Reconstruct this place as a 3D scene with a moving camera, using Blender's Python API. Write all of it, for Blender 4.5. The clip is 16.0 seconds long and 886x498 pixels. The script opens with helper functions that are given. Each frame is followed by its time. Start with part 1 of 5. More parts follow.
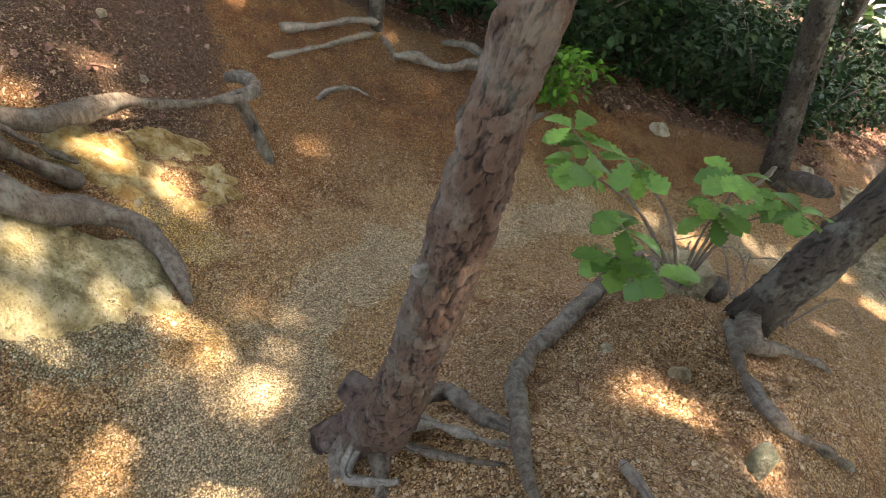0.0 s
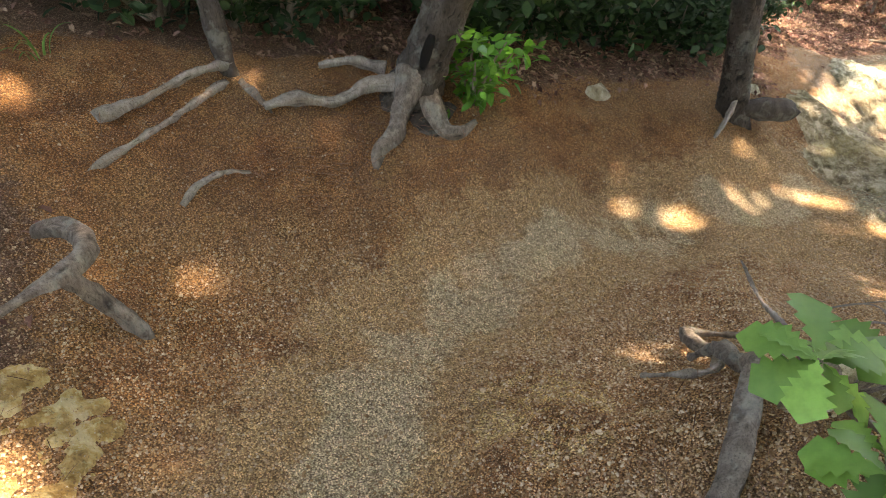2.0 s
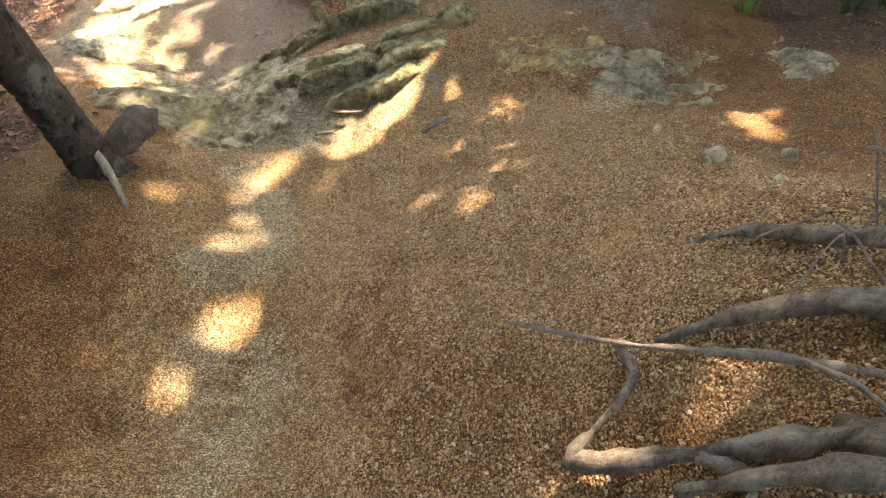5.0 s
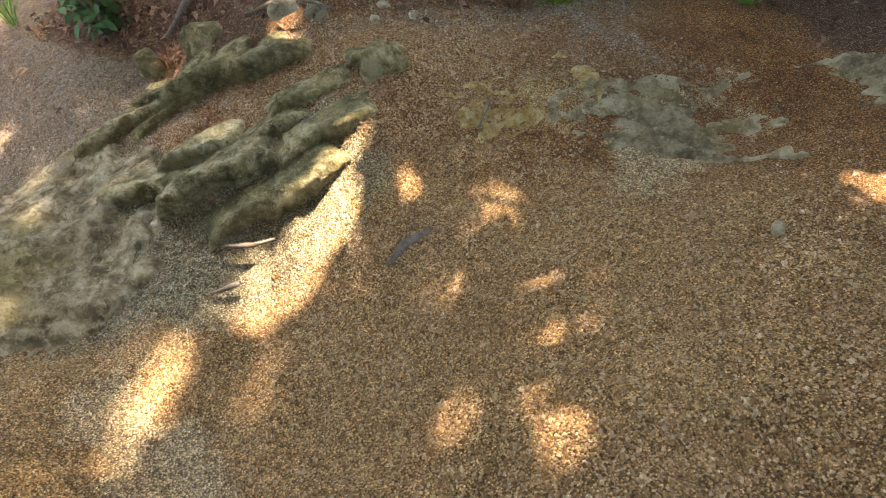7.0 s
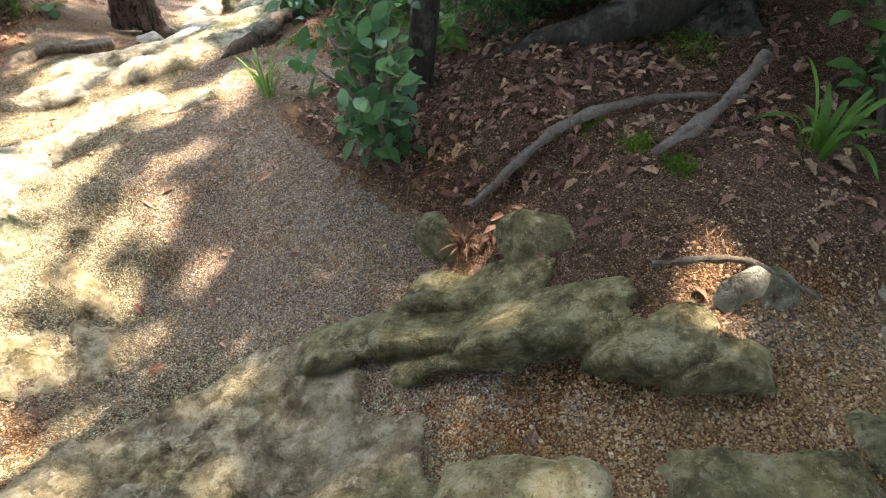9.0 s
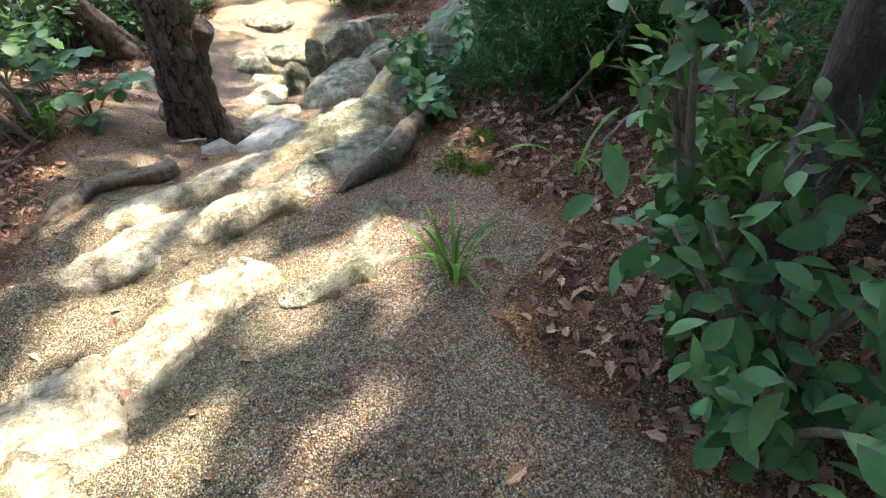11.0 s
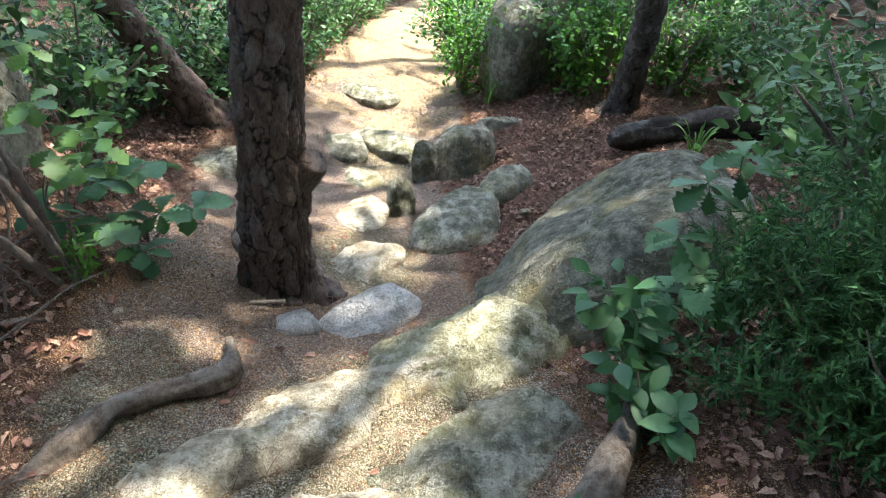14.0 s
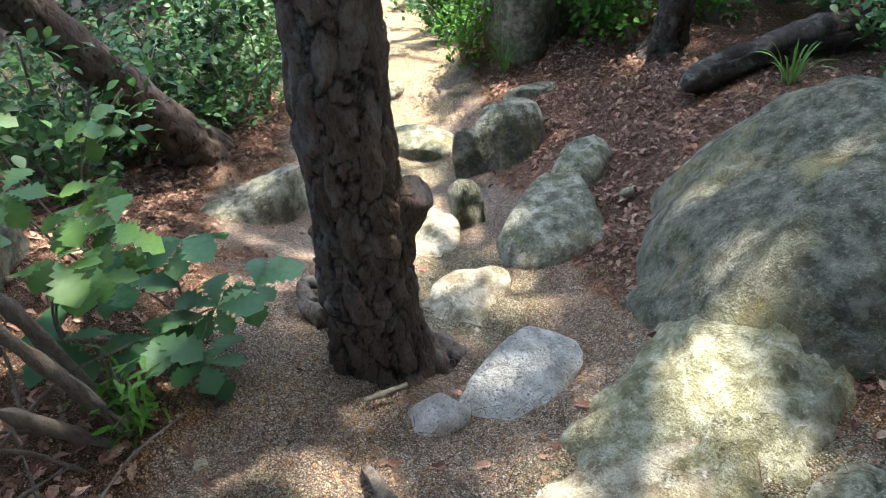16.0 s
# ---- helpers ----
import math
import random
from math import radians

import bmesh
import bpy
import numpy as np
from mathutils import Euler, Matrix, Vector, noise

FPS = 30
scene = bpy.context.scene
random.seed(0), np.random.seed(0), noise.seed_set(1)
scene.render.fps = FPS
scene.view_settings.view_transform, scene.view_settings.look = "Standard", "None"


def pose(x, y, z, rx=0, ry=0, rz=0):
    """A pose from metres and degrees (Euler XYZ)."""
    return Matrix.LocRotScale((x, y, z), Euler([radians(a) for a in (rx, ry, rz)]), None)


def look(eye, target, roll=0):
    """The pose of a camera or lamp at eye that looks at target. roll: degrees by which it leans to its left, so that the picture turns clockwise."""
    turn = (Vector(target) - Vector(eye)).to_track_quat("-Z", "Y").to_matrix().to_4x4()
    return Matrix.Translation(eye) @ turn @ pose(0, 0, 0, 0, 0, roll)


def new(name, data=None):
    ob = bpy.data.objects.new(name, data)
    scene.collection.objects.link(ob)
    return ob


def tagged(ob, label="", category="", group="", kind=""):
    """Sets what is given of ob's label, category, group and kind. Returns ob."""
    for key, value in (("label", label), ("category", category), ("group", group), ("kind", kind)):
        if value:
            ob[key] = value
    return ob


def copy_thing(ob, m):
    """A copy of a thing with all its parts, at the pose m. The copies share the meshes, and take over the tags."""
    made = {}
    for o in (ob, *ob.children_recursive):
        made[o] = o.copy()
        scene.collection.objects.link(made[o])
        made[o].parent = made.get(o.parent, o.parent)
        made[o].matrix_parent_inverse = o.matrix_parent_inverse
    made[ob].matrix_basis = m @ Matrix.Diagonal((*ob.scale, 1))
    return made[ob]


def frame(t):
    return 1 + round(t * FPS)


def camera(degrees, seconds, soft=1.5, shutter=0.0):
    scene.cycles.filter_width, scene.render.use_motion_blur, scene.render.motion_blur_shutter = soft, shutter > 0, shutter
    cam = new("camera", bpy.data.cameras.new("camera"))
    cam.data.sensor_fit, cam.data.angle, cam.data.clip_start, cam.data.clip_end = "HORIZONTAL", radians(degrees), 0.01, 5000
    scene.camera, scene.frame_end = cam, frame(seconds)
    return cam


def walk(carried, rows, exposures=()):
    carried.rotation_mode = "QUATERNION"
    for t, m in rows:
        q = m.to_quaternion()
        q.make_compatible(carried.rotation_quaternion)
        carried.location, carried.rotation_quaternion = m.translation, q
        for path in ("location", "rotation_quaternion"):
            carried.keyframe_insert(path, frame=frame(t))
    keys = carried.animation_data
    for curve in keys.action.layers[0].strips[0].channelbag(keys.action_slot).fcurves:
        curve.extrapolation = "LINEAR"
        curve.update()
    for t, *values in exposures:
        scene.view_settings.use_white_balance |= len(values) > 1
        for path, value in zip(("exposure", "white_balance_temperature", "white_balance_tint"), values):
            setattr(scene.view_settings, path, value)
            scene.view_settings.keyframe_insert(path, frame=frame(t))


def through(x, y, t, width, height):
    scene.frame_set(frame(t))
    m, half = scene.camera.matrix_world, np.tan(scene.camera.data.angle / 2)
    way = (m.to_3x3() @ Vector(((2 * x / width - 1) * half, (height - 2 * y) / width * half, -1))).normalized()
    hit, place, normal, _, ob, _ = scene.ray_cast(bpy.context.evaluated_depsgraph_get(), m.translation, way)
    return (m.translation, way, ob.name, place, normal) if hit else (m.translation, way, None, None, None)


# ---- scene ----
EXPOSURES = [(0.0, 5.42, 8500, 16), (4.0, 5.85, 9200, 17), (7.0, 5.58, 8900, 16), (9.5, 5.12, 7500, 12), (12.5, 4.45, 6600, 11), (16.0, 4.5, 6500, 9)]
SKY, SUN, LEAF_COUNT = 0.15, 1.15, 140000
cam = camera(70.2, 16.0, soft=1.0)
# seconds, eye, target, roll
ROWS = [
    (0.0, (-0.001, -0.009, 1.47), (0.197, 1.58, 0.273), 11.3),
    (0.5, (-0.083, 0.205, 1.47), (-0.009, 1.784, 0.244), 10.9),
    (1.0, (-0.124, 0.486, 1.446), (-0.115, 2.048, 0.198), 9.6),
    (1.5, (-0.145, 0.736, 1.416), (0.194, 2.297, 0.212), 5.8),
    (2.0, (-0.12, 1.022, 1.379), (0.377, 2.473, 0.096), 1.2),
    (2.5, (-0.117, 1.211, 1.361), (0.676, 2.519, 0.073), -2.2),
    (3.0, (0.027, 1.483, 1.301), (0.998, 2.672, 0.019), -0.5),
    (3.5, (0.118, 1.731, 1.251), (1.263, 2.672, -0.093), -0.1),
    (4.0, (0.304, 1.919, 1.214), (1.481, 2.722, -0.19), -5.3),
    (4.2, (0.314, 2.024, 1.184), (1.593, 2.653, -0.22), -6.2),
    (6.3, (1.269, 2.515, 0.9), (2.591, 2.245, -0.577), -3.2),
    (6.5, (1.396, 2.554, 0.863), (2.705, 2.261, -0.62), -3.0),
    (7.0, (1.765, 2.584, 0.842), (3.017, 2.229, -0.676), -5.4),
    (7.5, (2.204, 2.661, 0.809), (3.522, 2.412, -0.675), -3.4),
    (8.0, (2.547, 2.79, 0.761), (3.846, 2.481, -0.728), -1.5),
    (8.5, (2.974, 2.8, 0.682), (4.314, 2.567, -0.785), 2.1),
    (9.0, (3.274, 3.036, 0.624), (4.673, 3.067, -0.805), -1.0),
    (9.5, (3.555, 3.308, 0.604), (4.973, 3.463, -0.798), -3.7),
    (9.7, (3.715, 3.406, 0.568), (5.196, 3.634, -0.757), -5.7),
    (11.8, (4.874, 3.926, 0.348), (6.291, 3.931, -1.063), -4.8),
    (12.0, (4.993, 3.954, 0.362), (6.415, 3.934, -1.044), -3.3),
    (12.5, (5.332, 3.969, 0.309), (6.755, 3.96, -1.097), -4.2),
    (13.0, (5.6, 4.082, 0.342), (7.035, 4.335, -1.028), -2.2),
    (13.5, (5.705, 4.223, 0.386), (7.238, 4.458, -0.878), -4.6),
    (14.0, (5.752, 4.359, 0.403), (7.286, 4.572, -0.864), 2.1),
    (14.5, (5.88, 4.539, 0.346), (7.376, 4.894, -0.932), 1.6),
    (15.0, (6.069, 4.757, 0.305), (7.468, 5.246, -1.038), -1.5),
    (15.5, (6.144, 4.826, 0.24), (7.602, 5.108, -1.1), -8.1),
    (16.0, (6.388, 5.013, 0.116), (7.881, 5.152, -1.208), -7.9),
]
walk(cam, [(t, look(eye, target, roll)) for t, eye, target, roll in ROWS],
     EXPOSURES)

# ---- daylight ----
SUN_ELEVATION, SUN_AZIMUTH = radians(62), radians(-32)      # azimuth: from +x towards +y
TO_SUN = Vector((math.cos(SUN_ELEVATION) * math.cos(SUN_AZIMUTH), math.cos(SUN_ELEVATION) * math.sin(SUN_AZIMUTH), math.sin(SUN_ELEVATION)))
world = bpy.data.worlds.new("sky")
scene.world = world
world.use_nodes = True
sky = world.node_tree.nodes.new("ShaderNodeTexSky")
sky.sky_type, sky.sun_disc = "NISHITA", False
sky.sun_elevation, sky.sun_rotation = SUN_ELEVATION, radians(90) - SUN_AZIMUTH
world.node_tree.links.new(sky.outputs["Color"], world.node_tree.nodes["Background"].inputs["Color"])
world.node_tree.nodes["Background"].inputs["Strength"].default_value = SKY
sun = new("sun", bpy.data.lights.new("sun", "SUN"))
sun.data.energy, sun.data.angle, sun.data.color = SUN, radians(0.75), (1.0, 0.97, 0.92)
sun.matrix_world = look(TO_SUN * 30, (0, 0, 0))


# ---- noise and shapes ----
def hashed(i, j, k, seed):
    n = (i * 374761393 + j * 668265263 + k * 2147483647 + seed * 974634777).astype(np.int64) & 0x7FFFFFFF
    n = ((n ^ (n >> 13)) * 1274126177) & 0x7FFFFFFF
    n = ((n ^ (n >> 16)) * 1911520717) & 0x7FFFFFFF
    return ((n ^ (n >> 13)) & 0xFFFFFF) / float(0xFFFFFF)


def vnoise(p, size, seed=0):
    """Smooth value noise in -1 to 1 at the points p (n, 3), with cells of that size."""
    q = np.asarray(p, float) / size
    c = np.floor(q).astype(np.int64)
    f = q - c
    f = f * f * (3 - 2 * f)
    out = 0
    for a in (0, 1):
        for b in (0, 1):
            for d in (0, 1):
                w = (f[:, 0] if a else 1 - f[:, 0]) * (f[:, 1] if b else 1 - f[:, 1]) * (f[:, 2] if d else 1 - f[:, 2])
                out = out + w * hashed(c[:, 0] + a, c[:, 1] + b, c[:, 2] + d, seed)
    return out * 2 - 1


def fbm(p, size, octaves=4, seed=0):
    return sum(vnoise(p, size / 2 ** o, seed + o) * 0.5 ** o for o in range(octaves))


def cells(p, size, seed=0):
    """Distances to the nearest and second nearest of scattered cell centres (in cells)."""
    q = np.asarray(p, float) / np.asarray(size)
    c = np.floor(q).astype(np.int64)
    first = np.full(len(q), 9.0)
    second = np.full(len(q), 9.0)
    for a in (-1, 0, 1):
        for b in (-1, 0, 1):
            for d in (-1, 0, 1):
                i, j, k = c[:, 0] + a, c[:, 1] + b, c[:, 2] + d
                g = np.stack([i + hashed(i, j, k, seed), j + hashed(i, j, k, seed + 7), k + hashed(i, j, k, seed + 13)], 1)
                e = np.linalg.norm(g - q, axis=1)
                second = np.where(e < first, first, np.minimum(second, e))
                first = np.minimum(first, e)
    return first, second


def make_mesh(name, verts, faces, material, smooth=True):
    """A mesh from arrays of corners and of faces with one number of sides."""
    verts, faces = np.asarray(verts, np.float32), np.asarray(faces, np.int32)
    me = bpy.data.meshes.new(name)
    n, sides = faces.shape
    me.vertices.add(len(verts))
    me.vertices.foreach_set("co", verts.ravel())
    me.loops.add(n * sides)
    me.loops.foreach_set("vertex_index", faces.ravel())
    me.polygons.add(n)
    me.polygons.foreach_set("loop_start", np.arange(0, n * sides, sides, dtype=np.int32))
    me.polygons.foreach_set("use_smooth", np.full(n, smooth, dtype=bool))
    me.update(calc_edges=True)
    if material:
        me.materials.append(material)
    return me


def part(name, me, parent, label=""):
    ob = new(name, me)
    ob.parent = parent
    return tagged(ob, label)


def thing(name, x, y, z, label, category, group="", kind=""):
    ob = new(name)
    ob.location = (x, y, z)
    return tagged(ob, label, category, group, kind)


def spread(template, faces, places, turns, sizes):
    """One set of corners and faces out of many copies of a template: places (n, 3), turns (n, 3, 3), sizes (n,) or (n, 3)."""
    sizes = np.asarray(sizes, float)
    if sizes.ndim == 1:
        sizes = sizes[:, None]
    v = template[None, :, :] * sizes[:, None, :]
    v = np.einsum("nij,nkj->nki", turns, v) + places[:, None, :]
    step = len(template)
    f = faces[None, :, :] + (np.arange(len(places)) * step)[:, None, None]
    return v.reshape(-1, 3), f.reshape(-1, faces.shape[1])


def turned(rng, n, tilt=3.2):
    """Random turns: any heading, tipped by up to about tilt radians."""
    a, b, c = rng.uniform(0, 2 * np.pi, n), rng.normal(0, 1, n).clip(-2, 2) * tilt / 2, rng.normal(0, 1, n).clip(-2, 2) * tilt / 2
    ca, sa, cb, sb, cc, sc = np.cos(a), np.sin(a), np.cos(b), np.sin(b), np.cos(c), np.sin(c)
    o, i = np.zeros(n), np.ones(n)
    rz = np.stack([ca, -sa, o, sa, ca, o, o, o, i], 1).reshape(n, 3, 3)
    rx = np.stack([i, o, o, o, cb, -sb, o, sb, cb], 1).reshape(n, 3, 3)
    ry = np.stack([cc, o, sc, o, i, o, -sc, o, cc], 1).reshape(n, 3, 3)
    return rz @ rx @ ry


def smooth_line(points, step):
    """Points (x, y, z, radius) on a Catmull-Rom curve through those given, about step apart."""
    p = np.asarray(points, float)
    p = np.vstack([2 * p[0] - p[1], p, 2 * p[-1] - p[-2]])
    out = []
    for i in range(1, len(p) - 2):
        n = max(2, int(np.linalg.norm(p[i + 1, :3] - p[i, :3]) / (step if p[i, 2] < 1.7 else step * 8)))
        for t in np.arange(n) / n:
            out.append(0.5 * (2 * p[i] + (p[i + 1] - p[i - 1]) * t + (2 * p[i - 1] - 5 * p[i] + 4 * p[i + 1] - p[i + 2]) * t * t + (3 * p[i] - p[i - 1] - 3 * p[i + 1] + p[i + 2]) * t ** 3))
    out.append(p[-2])
    return np.array(out)


def limb(points, material, sides=14, step=0.03, bark="wood", rough=0.12, seed=0, flare=0.0, name="limb"):
    """A round limb, root or trunk along points (x, y, z, radius), with grain, knots or bark plates in its surface, closed at both ends."""
    c = smooth_line(points, step)
    n = len(c)
    d = np.gradient(c[:, :3], axis=0)
    d /= np.linalg.norm(d, axis=1)[:, None] + 1e-9
    ref = np.array([0.0, 0.0, 1.0]) if abs(d[0, 2]) < 0.8 else np.array([1.0, 0.0, 0.0])
    u = np.zeros((n, 3))
    u[0] = np.cross(ref, d[0])
    u[0] /= np.linalg.norm(u[0])
    for i in range(1, n):
        u[i] = u[i - 1] - d[i] * np.dot(u[i - 1], d[i])
        u[i] /= np.linalg.norm(u[i]) + 1e-9
    w = np.cross(d, u)
    a = np.arange(sides) * 2 * np.pi / sides
    ring = np.cos(a)[None, :, None] * u[:, None, :] + np.sin(a)[None, :, None] * w[:, None, :]
    along = np.concatenate([[0], np.cumsum(np.linalg.norm(np.diff(c[:, :3], axis=0), axis=1))])
    rad = c[:, 3][:, None] * np.ones((1, sides))
    # noise in unrolled coordinates: round the limb and along it
    mean = max(float(np.mean(c[:, 3])), 0.004)
    flat = np.stack([np.cos(a)[None, :] * mean * np.ones((n, 1)), np.sin(a)[None, :] * mean * np.ones((n, 1)), along[:, None] * np.ones((1, sides))], 2).reshape(-1, 3)
    if bark == "plates":
        k = max(mean / 0.12, 0.45)
        warp = flat + 0.035 * k * np.stack([vnoise(flat, 0.08 * k, seed + 3), vnoise(flat, 0.08 * k, seed + 4), 2.0 * vnoise(flat, 0.1 * k, seed + 5)], 1)
        warp = warp + 0.008 * k * np.stack([vnoise(flat, 0.02 * k, seed + 13), vnoise(flat, 0.02 * k, seed + 14), 2.0 * vnoise(flat, 0.025 * k, seed + 15)], 1)
        f1, f2 = cells(warp, (0.05 * k, 0.05 * k, 0.24 * k), seed)
        furrow = np.clip((f2 - f1) * 3.6, 0, 1)
        g1, g2 = cells(warp + 3.0, (0.03 * k, 0.03 * k, 0.06 * k), seed + 30)
        scale = np.clip((g2 - g1) * 4.0, 0, 1)
        plate = furrow * (0.62 + 0.38 * scale)
        relief = (furrow - 1) * 0.015 * k + (scale - 1) * 0.0035 * k + vnoise(flat * (1, 1, 0.6), 0.011, seed + 9) * 0.003 + vnoise(flat, 0.03, seed + 10) * 0.004 * k + fbm(flat, 0.2, 2, seed + 20) * 0.014 * k
        tone = plate
    else:
        grain = vnoise(flat * (1, 1, 0.12), max(mean * 0.28, 0.004), seed + 1)
        relief = mean * rough * (grain * 1.1 + 1.6 * fbm(flat, mean * 5, 3, seed + 2) + 0.7 * vnoise(flat * (1, 1, 0.25), mean * 0.6, seed + 6))
        tone = grain * 0.5 + 0.5
    rad = rad + relief.reshape(n, sides) * np.minimum(1, c[:, 3] / mean)[:, None]
    if flare:
        low = np.exp(-along / flare)[:, None]
        rad = rad * (1 + low * (0.55 + 0.55 * np.abs(np.sin(a * 2.5 + seed)))[None, :])
    v = c[:, None, :3] + ring * np.maximum(rad, 0.0015)[:, :, None]
    v = np.vstack([v.reshape(-1, 3), c[0, :3], c[-1, :3]])
    i, j = np.meshgrid(np.arange(n - 1), np.arange(sides), indexing="ij")
    i, j = i.ravel(), j.ravel()
    k = (j + 1) % sides
    quads = np.stack([i * sides + j, i * sides + k, (i + 1) * sides + k, (i + 1) * sides + j], 1)
    m = n * sides
    j = np.arange(sides)
    k = (j + 1) % sides
    ends = np.concatenate([np.stack([np.full(sides, m), k, j, j], 1), np.stack([np.full(sides, m + 1), (n - 1) * sides + j, (n - 1) * sides + k, (n - 1) * sides + k], 1)])
    me = bpy.data.meshes.new(name)
    faces = [tuple(q) for q in quads.tolist()] + [tuple(q[:3]) for q in ends.tolist()]
    me.from_pydata(v.tolist(), [], faces)
    me.polygons.foreach_set("use_smooth", np.ones(len(faces), dtype=bool))
    me.materials.append(material)
    at = me.attributes.new("relief", "FLOAT", "POINT")
    at.data.foreach_set("value", np.concatenate([tone, [0.5, 0.5]]).astype(np.float32))
    return me


# ---- materials ----
def surface(name, roughness=0.9, specular=0.3):
    m = bpy.data.materials.new(name)
    m.use_nodes = True
    t = m.node_tree
    b = t.nodes["Principled BSDF"]
    b.inputs["Roughness"].default_value = roughness
    b.inputs["Specular IOR Level"].default_value = specular
    return m, t, b


def node(t, kind, **sets):
    n = t.nodes.new(kind)
    for key, value in sets.items():
        if key in n.inputs:
            n.inputs[key].default_value = value
    return n


def tex(t, scale, detail=5.0, rough=0.6, where=None, kind="ShaderNodeTexNoise"):
    n = t.nodes.new(kind)
    n.inputs["Scale"].default_value = scale
    if kind == "ShaderNodeTexNoise":
        n.inputs["Detail"].default_value, n.inputs["Roughness"].default_value = detail, rough
    if where is None:
        where = t.nodes.new("ShaderNodeTexCoord").outputs["Object"]
    t.links.new(where, n.inputs["Vector"])
    return n


def ramp(t, fac, *stops):
    r = t.nodes.new("ShaderNodeValToRGB")
    e = r.color_ramp.elements
    while len(e) < len(stops):
        e.new(0.5)
    for el, (at, col) in zip(e, stops):
        el.position = at
        el.color = (*col, 1) if len(col) == 3 else col
    t.links.new(fac, r.inputs["Fac"])
    return r.outputs["Color"]


def blend(t, fac, a, b, how="MIX"):
    m = t.nodes.new("ShaderNodeMix")
    m.data_type, m.blend_type = "RGBA", how
    for sock, val in ((m.inputs[0], fac), (m.inputs[6], a), (m.inputs[7], b)):
        if isinstance(val, (int, float)):
            sock.default_value = val
        elif isinstance(val, tuple):
            sock.default_value = (*val, 1)
        else:
            t.links.new(val, sock)
    return m.outputs[2]


def bump(t, b, height, strength, distance):
    n = t.nodes.new("ShaderNodeBump")
    n.inputs["Strength"].default_value, n.inputs["Distance"].default_value = strength, distance
    t.links.new(height, n.inputs["Height"])
    t.links.new(n.outputs["Normal"], b.inputs["Normal"])


def attribute(t, name):
    n = t.nodes.new("ShaderNodeAttribute")
    n.attribute_name = name
    return n.outputs["Fac"]


def calc(t, op, a, b=0.0, c=0.0):
    n = t.nodes.new("ShaderNodeMath")
    n.operation = op
    for sock, val in zip(n.inputs, (a, b, c)):
        if isinstance(val, (int, float)):
            sock.default_value = val
        else:
            t.links.new(val, sock)
    return n.outputs[0]


def world_place(t):
    return t.nodes.new("ShaderNodeNewGeometry").outputs["Position"]


def soil_material():
    m, t, b = surface("soil", 0.95, 0.15)
    big, mid, fine, grit = tex(t, 1.3, 4), tex(t, 7, 5), tex(t, 45, 6, 0.7), tex(t, 160, 3, 0.7)
    soil = ramp(t, mid.outputs["Fac"], (0.32, (0.16, 0.062, 0.022)), (0.5, (0.29, 0.125, 0.042)), (0.68, (0.39, 0.195, 0.075)))
    soil = blend(t, ramp(t, big.outputs["Fac"], (0.42, (0, 0, 0)), (0.62, (1, 1, 1))), soil, (0.32, 0.17, 0.07))
    pale = ramp(t, fine.outputs["Fac"], (0.3, (0.30, 0.215, 0.12)), (0.6, (0.68, 0.525, 0.315)))
    gravel = ramp(t, grit.outputs["Fac"], (0.35, (0.16, 0.09, 0.042)), (0.5, (0.37, 0.205, 0.092)), (0.68, (0.57, 0.38, 0.21)))
    litter = ramp(t, fine.outputs["Fac"], (0.3, (0.045, 0.024, 0.015)), (0.5, (0.13, 0.073, 0.047)), (0.72, (0.27, 0.17, 0.118)))
    rock = ramp(t, fine.outputs["Fac"], (0.3, (0.13, 0.115, 0.065)), (0.5, (0.29, 0.265, 0.165)), (0.66, (0.46, 0.43, 0.31)))
    ochre = ramp(t, mid.outputs["Fac"], (0.35, (0.52, 0.31, 0.085)), (0.65, (0.62, 0.47, 0.22)))
    grey = ramp(t, fine.outputs["Fac"], (0.3, (0.18, 0.14, 0.105)), (0.65, (0.43, 0.35, 0.275)))

    def mask(name):
        k = calc(t, "MULTIPLY_ADD", mid.outputs["Fac"], 1.1, -0.55)
        k2 = calc(t, "MULTIPLY_ADD", fine.outputs["Fac"], 0.9, -0.45)
        k = calc(t, "ADD", calc(t, "ADD", k, k2), attribute(t, name))
        return ramp(t, k, (0.36, (0, 0, 0)), (0.64, (1, 1, 1)))
    tan = ramp(t, fine.outputs["Fac"], (0.3, (0.20, 0.12, 0.05)), (0.5, (0.46, 0.275, 0.12)), (0.7, (0.62, 0.42, 0.215)))
    col = blend(t, mask("gravel"), soil, gravel)
    col = blend(t, mask("tan"), col, tan)
    col = blend(t, mask("ochre"), col, ochre)
    col = blend(t, mask("grey"), col, grey)
    col = blend(t, mask("pale"), col, pale)
    col = blend(t, mask("rock"), col, rock)
    col = blend(t, mask("litter"), col, litter)
    speck = tex(t, 210, 3, 0.6)
    col = blend(t, ramp(t, speck.outputs["Fac"], (0.56, (0, 0, 0)), (0.64, (0.5, 0.5, 0.5))), col, (0.62, 0.46, 0.29))
    col = blend(t, ramp(t, speck.outputs["Fac"], (0.36, (0.6, 0.6, 0.6)), (0.45, (0, 0, 0))), col, (0.11, 0.06, 0.028))
    # packed grains with dark joints between them
    grain = tex(t, 200, kind="ShaderNodeTexVoronoi")
    shade = ramp(t, grain.outputs["Color"], (0.15, (0.48, 0.46, 0.43)), (0.5, (1.0, 1.0, 1.0)), (0.85, (1.85, 1.8, 1.72)))
    col = blend(t, 0.85, col, shade, "MULTIPLY")
